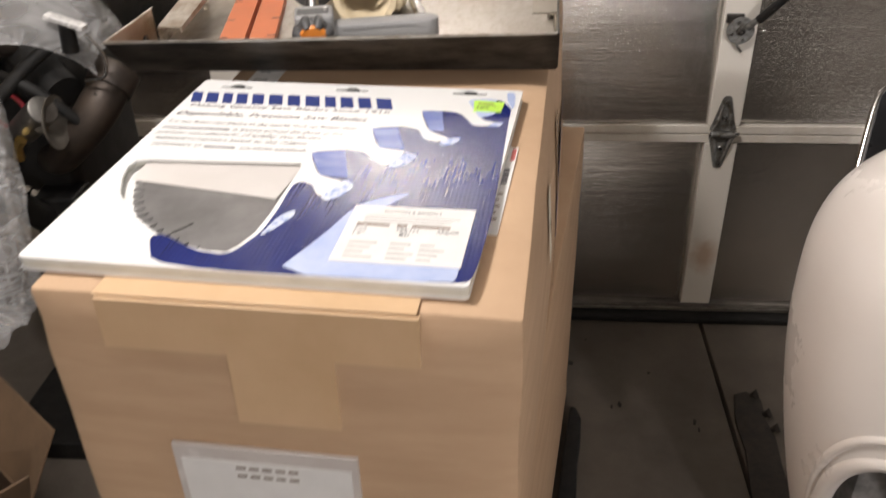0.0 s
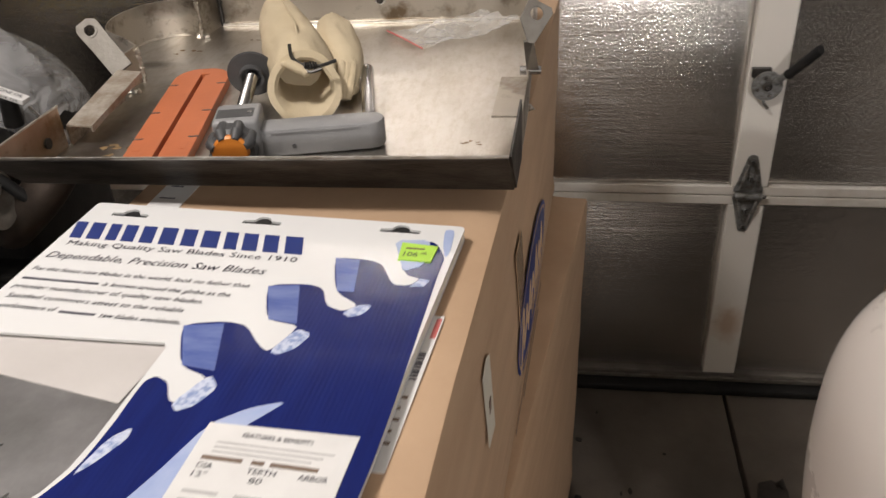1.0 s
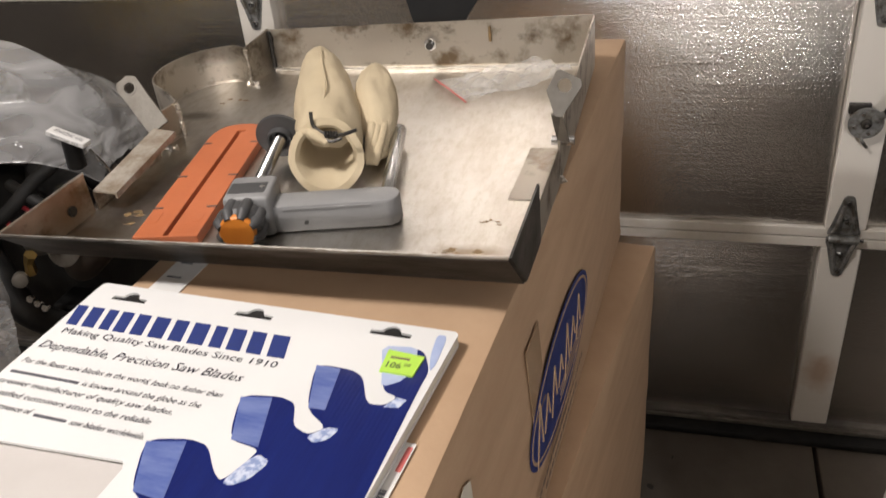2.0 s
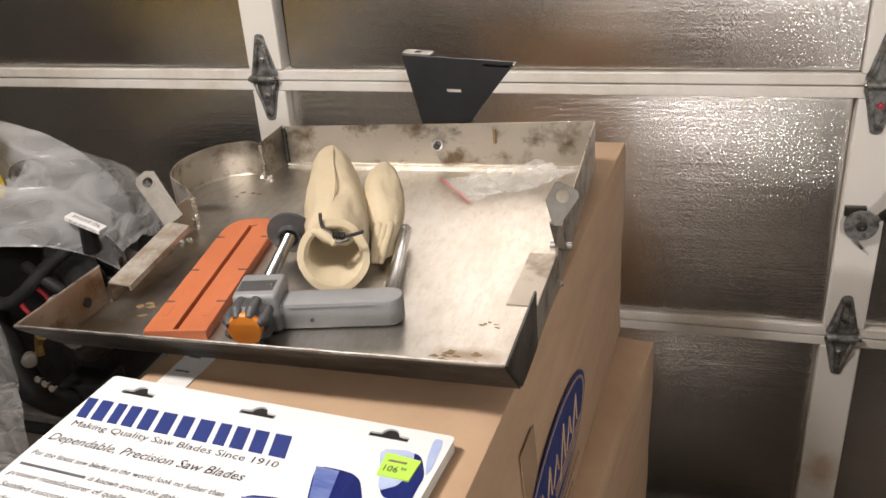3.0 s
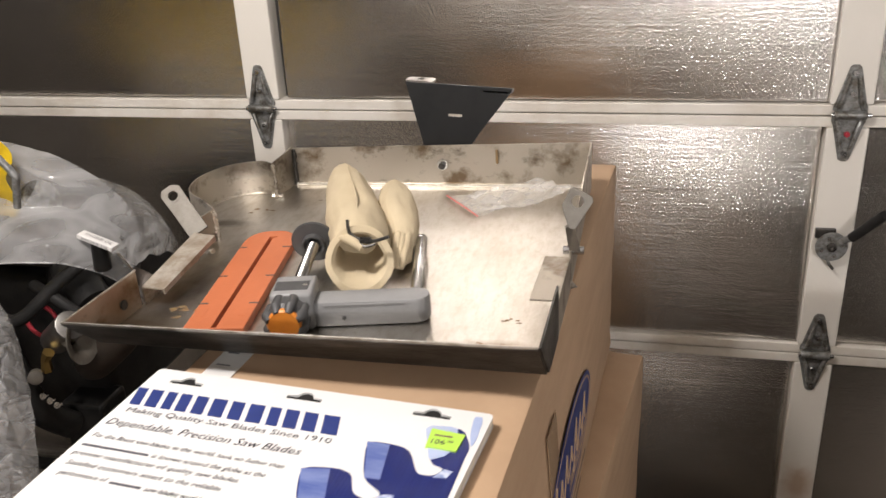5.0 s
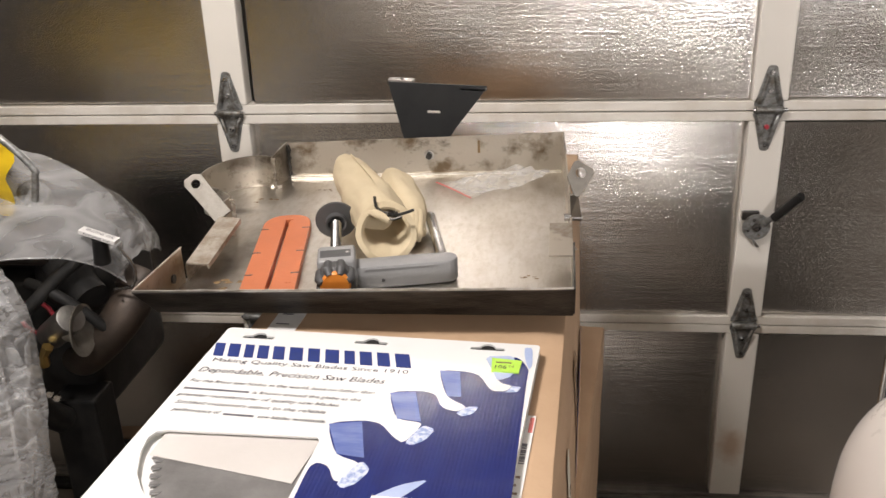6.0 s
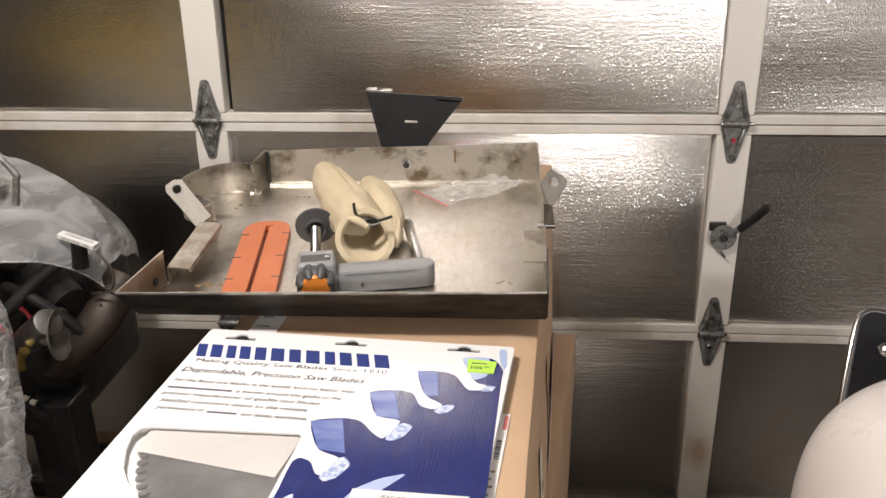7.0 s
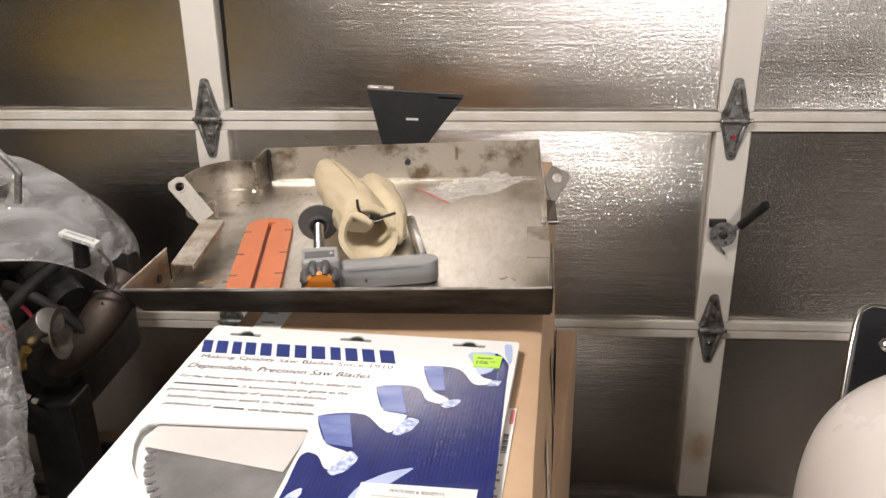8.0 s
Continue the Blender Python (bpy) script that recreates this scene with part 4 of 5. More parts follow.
for sx in (-1, 1):
    for y in (0.060, 0.135, 0.225):
        part("clip_slot", box(sx * HW - 0.010 * (sx > 0) - 0.0005, sx * HW + 0.010 * (sx < 0) + 0.0005, y, y + 0.0028, 0.0112, 0.0124), DARK_PLASTIC, plate)
    part("pad", box(sx * 0.024 - 0.004, sx * 0.024 + 0.004, 0.03, 0.05, 0.0119, 0.0123), ORANGE, plate)

# clamp
clamp = thing("bar_clamp", "grey bar clamp with orange knob and round pad", "clamp", pose(-0.692, -0.926, floor_z(-0.69) + 0.0002, 0, -0.55, 12))
arm_outline = [(-0.045, -0.016), (0.072, -0.016)] + [(0.072 + 0.016 * math.cos(a), 0.016 * math.sin(a)) for a in [-math.pi / 2 + math.pi * i / 10 for i in range(1, 10)]] + [(0.072, 0.016), (-0.045, 0.016)]
part("arm", sheet(arm_outline, 0.001, 0.0315, bevel=0.003), GREY_PLASTIC, clamp, "grey plastic arm", True)
part("arm_rib", box(-0.03, 0.06, -0.0168, -0.0155, 0.027, 0.0285), GREY_PLASTIC, clamp)
part("button", cyl((-0.008, -0.0155, 0.012), (-0.008, -0.0172, 0.012), 0.0022, n=10), DARK_PLASTIC, clamp)
head = part("head", box(-0.088, -0.040, -0.022, 0.028, 0.0005, 0.047, 0.005, 3), GREY_PLASTIC, clamp, "grey clamp head", True)
part("inset", box(-0.084, -0.046, -0.012, 0.010, 0.0465, 0.0476, 0.0004), DARK_PLASTIC, head)
part("screw_head", cyl((-0.050, -0.001, 0.047), (-0.050, -0.001, 0.0482), 0.003, n=10), ZINC, head)
knob = part("knob", place(lathe([(0.004, 0), (0.019, 0), (0.0225, 0.004), (0.0222, 0.020), (0.017, 0.0262), (0.0002, 0.0262)], 28), pose(-0.066, -0.028, 0.0272, 90, 0, 0)), DARK_PLASTIC, clamp, "dark rubber knob with an orange cap", True)
part("cap", place(lathe([(0.0185, 0.020), (0.0185, 0.0285), (0.0165, 0.0306), (0.0002, 0.0312)], 28), pose(-0.066, -0.028, 0.0272, 90, 0, 0)), KNOB_ORANGE, knob, "orange plastic cap", True)
for k in range(8):
    a = 2 * math.pi * (k + 0.5) / 8
    cx, cz = -0.066 + 0.0198 * math.cos(a), 0.0272 + 0.0198 * math.sin(a)
    part("lobe", tube([(cx, -0.030, cz), (cx, -0.050, cz), (-0.066 + 0.0155 * math.cos(a), -0.0580, 0.0272 + 0.0155 * math.sin(a))], [0.0058, 0.0064, 0.0036], 10), DARK_PLASTIC, knob, smooth=True)
screw = part("screw", tube([(-0.066, 0.02 + 0.0014 * k, 0.030 + 0.00003 * k) for k in range(100)], [0.0066 + 0.0011 * (k % 2) for k in range(100)], 12), ZINC, clamp, "threaded zinc screw", True)
part("pad", place(lathe([(0.0005, 0.004), (0.010, 0.004), (0.012, -0.006), (0.0145, -0.007), (0.0150, 0.001), (0.029, 0.003), (0.0295, 0.006), (0.0285, 0.008), (0.0005, 0.008)], 36), pose(-0.066, 0.150, 0.0335, -78, 0, 0)), DARK_PLASTIC, clamp, "round dark grey rubber pad", True)
bar = part("bar", cyl((0.071, 0.008, 0.018), (0.071, 0.186, 0.018), 0.0078, n=20, bevel=0.001), ZINC, clamp, "bright steel bar", True)
part("bar_pin", cyl((0.071, 0.174, 0.018), (0.071, 0.174, 0.028), 0.0026, n=8), ZINC, bar)


# canvas dust bag: an open-mouthed main sleeve and a folded tail beside it
def cloth_tube(spine, radii, squash, mouth, seed, n=48):
    bm = bmesh.new()
    pts = bezier(spine, 10)
    steps = len(pts) - 1
    rings = []
    for i, p in enumerate(pts):
        f = i / steps * (len(radii) - 1)
        k = min(int(f), len(radii) - 2)
        r = radii[k] + (radii[k + 1] - radii[k]) * (f - k)
        d = (pts[min(i + 1, steps)] - pts[max(i - 1, 0)]).normalized()
        side = d.cross(Vector((0, 0, 1))).normalized()
        up = side.cross(d)
        row = []
        slack = 0.35 + 0.65 * min(i / 9, 1) if mouth else 1.0
        rake = 0.45 * max(0, 1 - i / 7) if mouth else 0.0  # the mouth is cut back at the top
        for j in range(n):
            a = 2 * math.pi * j / n
            w = 1 + slack * (0.16 * noise.noise((math.cos(a) * 1.3 + seed, math.sin(a) * 1.3, i * 0.09)) + 0.05 * noise.noise((math.cos(a) * 4 + seed, math.sin(a) * 4, i * 0.12))) - 0.07 * slack * abs(noise.noise((math.cos(a) * 3, math.sin(a) * 3 + seed, i * 0.25)))
            row.append(p + r * w * (math.cos(a) * side * (1 + 0.25 * (1 - squash)) + math.sin(a) * up * squash) + d * r * rake * math.sin(a))
        rings.append(row)
    if mouth:
        roll = [[c + (c - pts[0]) * 0.10 + (pts[0] - pts[1]) * 0.3 for c in rings[0]], [c - (c - pts[0]) * 0.10 + (pts[0] - pts[1]) * 0.4 for c in rings[0]]]
        inner = [[q - (q - pts[i]) * 0.22 for q in rings[i]] for i in (1, 5, 9, 12)]
        rings = inner[::-1] + roll[::-1] + rings
    vs = [[bm.verts.new(q) for q in row] for row in rings]
    for a, b in zip(vs, vs[1:]):
        for j in range(n):
            bm.faces.new((a[j], a[(j + 1) % n], b[(j + 1) % n], b[j]))
    bm.faces.new(vs[0][::-1])
    bm.faces.new(vs[-1])
    low = floor_z(-0.72) + 0.001
    for v in bm.verts:
        v.co.z = max(v.co.z, low + 0.004 * (v.co.z < low))
    return bm


dust = thing("dust_bag", "crumpled cream canvas dust bag with a wire spring clip", "dust bag", pose(-0.70, -0.80, floor_z(-0.7)))
D0 = Matrix.Translation((0.70, 0.80, -floor_z(-0.7)))
part("sleeve", place(cloth_tube([(-0.707, -0.850, 1.1195), (-0.727, -0.790, 1.122), (-0.757, -0.720, 1.124), (-0.790, -0.645, 1.128), (-0.820, -0.572, 1.134)], [0.0365, 0.038, 0.038, 0.037, 0.035, 0.032, 0.027, 0.015], 0.96, True, 2.0), D0), CANVAS, dust, "cream canvas sleeve with a rolled open mouth", True)
part("tail", place(cloth_tube([(-0.668, -0.785, 1.092), (-0.683, -0.745, 1.102), (-0.704, -0.690, 1.108), (-0.727, -0.625, 1.110), (-0.748, -0.556, 1.108)], [0.007, 0.012, 0.021, 0.026, 0.027, 0.026, 0.021, 0.012], 1.0, False, 7.0), D0), CANVAS, dust, "folded canvas tail", True)
for k in range(3):
    part("tail_fold", place(tube(bezier([(-0.688 + 0.006 * k, -0.742, 1.112), (-0.684 + 0.006 * k, -0.768, 1.112 - 0.003 * k), (-0.680 + 0.005 * k, -0.792, 1.098), (-0.679 + 0.004 * k, -0.802, 1.087)], 6), [0.006] * 10 + [0.0055] * 5 + [0.005, 0.004, 0.004, 0.003], 10), D0), CANVAS, dust, "loose fold of canvas", True)
part("hem", place(tube(bezier([(-0.722, -0.805, 1.1592), (-0.744, -0.740, 1.1612), (-0.776, -0.668, 1.1612), (-0.800, -0.612, 1.1592)], 8), 0.0013, 6), D0), CANVAS, dust)
part("mouth_flap", place(tube(bezier([(-0.736, -0.842, 1.143), (-0.722, -0.848, 1.146), (-0.708, -0.852, 1.141), (-0.699, -0.854, 1.136)], 6), [0.004] * 6 + [0.006] * 7 + [0.005] * 4 + [0.003, 0.002], 10), D0), CANVAS, dust, "turned-in corner of the mouth", True)
clip = part("spring_clip", place(tube(bezier([(-0.722, -0.838, 1.166), (-0.719, -0.844, 1.153), (-0.709, -0.848, 1.147), (-0.697, -0.850, 1.145), (-0.684, -0.850, 1.146), (-0.668, -0.848, 1.151)], 6), 0.0021, 8), D0), WIRE, dust, "black wire spring clip", True)
part("coil", place(tube([(-0.704 + 0.0005 * k, -0.851 + 0.0035 * math.cos(k), 1.146 + 0.0035 * math.sin(k)) for k in range(30)], 0.0013, 6), D0), WIRE, clip)
part("lever", place(tube(bezier([(-0.712, -0.849, 1.147), (-0.698, -0.855, 1.140), (-0.684, -0.853, 1.143)], 5), 0.0019, 6), D0), WIRE, clip)

# zip bag
zipbag = thing("zip_bag", "small clear plastic zip bag with a red seal, crumpled", "plastic bag", pose(-0.61, -0.55, floor_z(-0.61) + 0.0005))
bm = bmesh.new()
bmesh.ops.create_grid(bm, x_segments=22, y_segments=34, size=0.5)
A, B, C, D = Vector((-0.065, 0.028, 0)), Vector((-0.001, -0.053, 0)), Vector((0.070, 0.080, 0)), Vector((0.128, 0.030, 0))
for v in bm.verts:
    s, q = v.co.x + 0.5, v.co.y + 0.5
    p = A.lerp(B, s).lerp(C.lerp(D, s), q)
    crease = abs(noise.noise((s * 3.5, q * 4.5, 1))) * 0.012 + abs(noise.noise((s * 9, q * 9, 5))) * 0.007
    v.co = Vector((p.x, p.y, 0.001 + crease * min(1, q * 5) + 0.014 * q ** 3))
part("film", bm, FILM_THIN, zipbag, "clear crumpled film", True)
part("seal", tube([A + Vector((0, 0, 0.003)), A.lerp(B, 0.5) + Vector((0, 0, 0.004)), B + Vector((0, 0, 0.003))], 0.0013, 6), RED_ZIP, zipbag, "red zip seal")

# black bracket standing on the carton behind the tray
bracket = thing("steel_bracket", "black painted steel bracket with a slot and folded flanges", "bracket", pose(-0.70, -0.345, 1.0725))
BP = [(-0.080, 0.150), (0.104, 0.139), (0.100, 0.131), (0.044, 0.060), (0.020, 0.024), (0.006, 0.0), (-0.040, 0.0), (-0.052, 0.030)]
part("plate", place(sheet(BP, 0.0, 0.004, [[(-0.008, 0.090), (0.016, 0.089), (0.016, 0.094), (-0.008, 0.095)]], 0.0006), pose(0, 0, 0, 90, 0, 0)), BLACK_STEEL, bracket)
for x0, x1, z in ((-0.080, -0.032, 0.149), (0.048, 0.103, 0.140)):
    fl = part("flange", place(sheet(rounded(x0, x1, -0.004, 0.024, 0.006, 4), 0, 0.003, [ring((x0 + x1) / 2, 0.012, 0.006, 16)]), pose(0, 0, z - 0.004, 0, 3.5, 0)), ALU, bracket, "worn bright folded flange")
part("foot", box(-0.040, 0.006, 0.0, 0.040, 0.0, 0.004, 0.0008), BLACK_STEEL, bracket)


# ---- engine under plastic, beside the cartons ----
engine = thing("engine_on_stand", "dark engine with pipes and carburettor on a black stand", "engine", pose(-1.45, -0.45, 0))
E0 = Matrix.Translation((1.45, 0.45, 0))


def epart(name, bm, material, label="", parent=None, smooth=True):
    return part(name, place(bm, E0), material, parent or engine, label, smooth)


epart("crankcase", box(-1.62, -1.36, -0.52, -0.20, 0.58, 0.90, 0.03, 4), ENGINE_BLACK, "black crankcase")
for k in range(7):
    epart("fin", box(-1.60, -1.42, -0.50, -0.30, 0.905 + 0.014 * k, 0.911 + 0.014 * k, 0.002), ENGINE_BLACK)
epart("air_cleaner", place(lathe([(0.0, 0.03), (0.045, 0.03), (0.066, 0.012), (0.078, -0.02), (0.078, -0.09), (0.05, -0.11)], 36), pose(-1.375, -0.50, 0.880, 90, 20, 20)), ENGINE_BLACK, "round black air cleaner")
epart("intake_boot", tube(bezier([(-1.40, -0.50, 0.93), (-1.355, -0.54, 0.90), (-1.315, -0.565, 0.872)], 6), [0.040] * 7 + [0.034] * 6, 20), RUBBER, "black rubber intake boot")
epart("exhaust_pipe", tube(bezier([(-1.245, -0.50, 0.875), (-1.262, -0.545, 0.840), (-1.300, -0.570, 0.790), (-1.36, -0.55, 0.735), (-1.43, -0.47, 0.70)], 8), [0.034 + 0.004 * math.sin(k / 5) for k in range(33)], 24), PIPE, "brown heat-stained exhaust elbow")
epart("pipe_flange", cyl((-1.238, -0.490, 0.890), (-1.252, -0.522, 0.862), 0.043, n=24, bevel=0.003), PIPE)
epart("bolt", tube([(-1.285, -0.565, 0.835), (-1.255, -0.562, 0.866)], [0.004, 0.004], 10), ZINC)
epart("nut", cyl((-1.260, -0.562, 0.860), (-1.250, -0.562, 0.869), 0.0085, n=6), ZINC, smooth=False)
carb = epart("carburettor", cyl((-1.388, -0.600, 0.812), (-1.318, -0.635, 0.868), 0.026, n=24, bevel=0.003), ALU, "cast alloy carburettor body")
epart("bell", place(lathe([(0.018, 0.0), (0.022, 0.018), (0.034, 0.026), (0.047, 0.030), (0.048, 0.033), (0.034, 0.030), (0.014, 0.010)], 32), Matrix.Translation((-1.338, -0.628, 0.838)) @ Vector((0.9, 0.06, 0.05)).to_track_quat("Z", "Y").to_matrix().to_4x4() @ pose(0, 0, 0.0)), TAB_STEEL, "flared grey bell mouth", carb)
epart("brass_fitting", tube([(-1.385, -0.640, 0.775), (-1.378, -0.645, 0.800), (-1.368, -0.645, 0.815)], [0.010, 0.008, 0.011], 6), BRASS, "brass fitting", carb, False)
epart("lever_plate", cyl((-1.400, -0.652, 0.770), (-1.392, -0.664, 0.772), 0.013, n=20, bevel=0.001), TAB_STEEL, "", carb)
for k in range(3):
    epart("screw", cyl((-1.385 + 0.012 * k, -0.660, 0.735 - 0.008 * k), (-1.383 + 0.012 * k, -0.668, 0.738 - 0.008 * k), 0.006, n=12), CHROME, "", carb)
epart("red_ring", tube([(-1.405 + 0.032 * math.cos(a), -0.60, 0.85 + 0.032 * math.sin(a)) for a in [2 * math.pi * k / 24 for k in range(25)]], 0.004, 8), RED_RING, "red seal ring")
epart("hose", tube(bezier([(-1.235, -0.585, 0.985), (-1.215, -0.580, 0.945), (-1.225, -0.575, 0.905), (-1.265, -0.570, 0.895)], 8), 0.0028, 8), ZINC, "thin wire")
epart("cable", tube(bezier([(-1.42, -0.58, 0.91), (-1.36, -0.61, 0.905), (-1.31, -0.60, 0.86), (-1.27, -0.58, 0.80)], 8), 0.010, 10), RUBBER, "black hose")
epart("cable", tube(bezier([(-1.50, -0.62, 0.88), (-1.42, -0.64, 0.87), (-1.35, -0.60, 0.93), (-1.31, -0.56, 0.96)], 8), 0.012, 10), RUBBER)
epart("manifold", tube(bezier([(-1.55, -0.56, 0.80), (-1.47, -0.63, 0.78), (-1.42, -0.65, 0.70), (-1.40, -0.60, 0.63)], 8), 0.026, 14), ENGINE_BLACK)
epart("stand_post", box(-1.435, -1.345, -0.58, -0.50, 0.0, 0.66, 0.006), ENGINE_BLACK, "black stand post", None, False)
epart("stand_post", box(-1.62, -1.56, -0.30, -0.24, 0.0, 0.62, 0.006), ENGINE_BLACK, "", None, False)
epart("stand_base", box(-1.66, -1.33, -0.62, -0.20, 0.0, 0.05, 0.006), ENGINE_BLACK, "", None, False)
epart("tank_neck", cyl((-1.268, -0.585, 0.955), (-1.262, -0.590, 1.002), 0.015, 0.013, 18), ENGINE_BLACK)

dip = thing("oil_tag", "white printed tag on the oil filler cap", "tag", pose(-1.262, -0.592, 1.004, 0, 17, -4))
tag = part("tag_plate", box(-0.034, 0.034, -0.010, 0.010, 0.0, 0.008, 0.001), LABEL, dip, "white plastic tag")
part("text_line", place(letters("ENGINE OIL", 0.052, 0.008, -0.024, -0.003, 0.0084), Matrix.Identity(4)), INK, tag)
part("text_line", place(letters("ENGINE OIL", 0.052, 0.0045, -0.024, -0.0022, 0), pose(0, -0.0102, 0.004, 90, 0, 0)), INK, tag)


def film_bag(name, label, m, rx, ry, rz, seed, power=2.4, lump=0.12, mat_=None, skirt=0.0):
    t = thing(name, label, "plastic bag", m)
    bm = bmesh.new()
    bmesh.ops.create_uvsphere(bm, u_segments=72, v_segments=44, radius=1)
    for v in bm.verts:
        c = v.co.copy()
        n = 1 / max((abs(c.x) ** power + abs(c.y) ** power + abs(c.z) ** power) ** (1 / power), 1e-6)
        g = Vector((c.x, c.y, c.z * 0.35))
        k = n * (1 + lump * noise.noise(c * 1.6 + Vector((seed, 0, 0))) - 0.22 * abs(noise.noise(g * 4.2 + Vector((0, seed, 0)))) - 0.08 * abs(noise.noise(g * 9.5 + Vector((0, 0, seed)))))
        v.co = Vector((c.x * rx * k, c.y * ry * k, c.z * rz * k))
        if skirt and c.z < 0:
            v.co.z -= skirt * abs(noise.noise((math.atan2(c.y, c.x) * 1.8, seed, 0))) * -c.z
    part("film", bm, mat_ or FILM_BAG, t, "", True)
    return t


def drape(name, label, ridge, front, back, seed, drop):
    """A sheet of film thrown over something: from its front hem over the ridge to its back hem, in folds."""
    t = thing(name, label, "plastic bag", pose(*ridge[0]))
    m = Matrix.Translation([-c for c in ridge[0]])
    R, F, K = (bezier(c, 14) for c in (ridge, front, back))
    bm = bmesh.new()
    rows, hem = [], []
    for i, (r, f, k) in enumerate(zip(R, F, K)):
        row = []
        for j in range(41):
            q = j / 40
            p = f.lerp(r, q / 0.5) if q < 0.5 else r.lerp(k, (q - 0.5) / 0.5)
            round_ = math.sin(min(q, 1 - q) * math.pi)
            p += Vector((0, -0.035 if q < 0.5 else 0.035, 0.03)) * round_ * (1 - round_) * 4 * 0.5
            fold = (abs(noise.noise((i * 0.10 + seed, q * 2.2, 0))) * 0.035 + abs(noise.noise((i * 0.28, q * 5 + seed, 4))) * 0.009) * (0.12 + 0.88 * min(1, min(q, 1 - q) * 5)) + abs(noise.noise((i * 0.6, q * 11, seed))) * 0.003 * min(1, min(q, 1 - q) * 4)
            sag = 0.3 * drop * noise.noise((i * 0.07, seed, 2)) * abs(q - 0.5) * 2
            row.append(bm.verts.new(p + Vector((0.3, -0.6 if q < 0.5 else 0.6, -0.8)) * fold + Vector((0, 0, sag))))
        rows.append(row)
        hem.append(row[0].co.copy())
    for a, b in zip(rows, rows[1:]):
        for j in range(40):
            bm.faces.new((a[j], a[j + 1], b[j + 1], b[j]))
    part("film", place(bm, m), FILM, t, "", True)
    part("hem", place(tube(hem, 0.0016, 6), m), FILM, t, "rolled film hem", True)
    return t


drape("plastic_bag", "clear crumpled polythene bag draped over the engine", [(-1.74, -0.48, 1.16), (-1.54, -0.48, 1.150), (-1.390, -0.48, 1.118), (-1.290, -0.47, 1.040), (-1.245, -0.49, 0.945)],
      [(-1.76, -0.66, 0.985), (-1.57, -0.68, 0.985), (-1.40, -0.66, 0.990), (-1.305, -0.620, 0.975), (-1.250, -0.55, 0.900)], [(-1.72, -0.25, 0.92), (-1.55, -0.24, 0.92), (-1.38, -0.26, 0.92), (-1.29, -0.32, 0.88), (-1.250, -0.40, 0.87)], 3.0, 0.03)
hanging = film_bag("plastic_bag", "clear polythene bag hanging in folds beside the engine", pose(-1.462, -0.86, 0.82, 0, 4, 0), 0.205, 0.12, 0.32, 8.0, 2.6, 0.10, None, 0.05)

part("seam", tube(bezier([(0.150, -0.03, 0.245), (0.176, -0.035, 0.12), (0.180, -0.04, -0.03), (0.172, -0.035, -0.18)], 8), 0.003, 8), FILM, hanging, "welded side seam of the bag", True)

# parts wrapped in the draped bag
wrapped = thing("wrapped_parts", "grey metal parts wrapped in clear plastic", "engine parts", pose(-1.44, -0.46, 0.97))
part("casting", box(-0.13, 0.06, -0.10, 0.06, -0.045, 0.055, 0.03, 4), PIPE, wrapped, "", True)
part("cylinder", cyl((-0.05, -0.06, 0.04), (0.05, -0.08, 0.09), 0.035, n=20, bevel=0.004), GALV, wrapped, "", True)

hook = thing("bent_rod", "bent grey steel rod hanging by the plastic bags", "metal rod", pose(-1.268, -0.745, 1.125))
part("rod", tube(bezier([(-0.17, 0.02, 0.25), (-0.10, 0.0, 0.16), (-0.018, -0.005, 0.092), (0.012, 0.0, 0.052), (0.012, 0.0, 0.038), (0.004, 0.0, 0.0)], 8), 0.0055, 12), GALV, hook, "", True)

cover = thing("yellow_sheet", "folded bright yellow plastic sheet", "plastic sheet", pose(-1.612, -0.585, 1.03))
bm = bmesh.new()
bmesh.ops.create_grid(bm, x_segments=26, y_segments=26, size=0.5)
for v in bm.verts:
    s, q = v.co.x + 0.5, v.co.y + 0.5
    reach = 0.226 - 0.10 * abs(q - 0.45) ** 1.2 - 0.03 * noise.noise((q * 5, 2, 0))
    v.co = Vector((-0.25 + (0.25 + reach) * s, 0.02 * math.sin(s * 9 + q * 3) + 0.02 * noise.noise((s * 4, q * 4, 3)), -0.02 + 0.24 * q + 0.03 * s))
sol = bmesh.ops.solidify(bm, geom=bm.faces[:], thickness=0.004)
part("sheet", bm, YELLOW, cover, "", True)

# cardboard on the floor by the stand
small = thing("carton", "small cardboard box in shaded brown, sealed with black printed tape", "cardboard box", pose(-1.42, -0.292, 0, 0, 0, 4))
part("body", carton_body(0.26, 0.056, 0.392, 0.004, 9), CARD_SHADED, small, "", True)
tb = part("black_tape", box(-0.131, 0.131, -0.0305, -0.0255, 0.325, 0.3885, 0.0005), TAPE_BLACK, small, "black sealing tape")
part("print_bar", box(-0.070, -0.045, -0.0312, -0.0302, 0.331, 0.381), CYAN_PRINT, tb, "blue printed mark")
part("print_bar", tube(bezier([(-0.038, -0.0307, 0.333), (-0.032, -0.0307, 0.357), (-0.036, -0.0307, 0.381)], 5), 0.002, 6), CYAN_PRINT, tb)
part("print_bar", tube([(0.010 + 0.012 * math.cos(a), -0.0307, 0.365 + 0.013 * math.sin(a)) for a in [0.7 + 4.9 * k / 12 for k in range(13)]], 0.0035, 6), LABEL, tb)

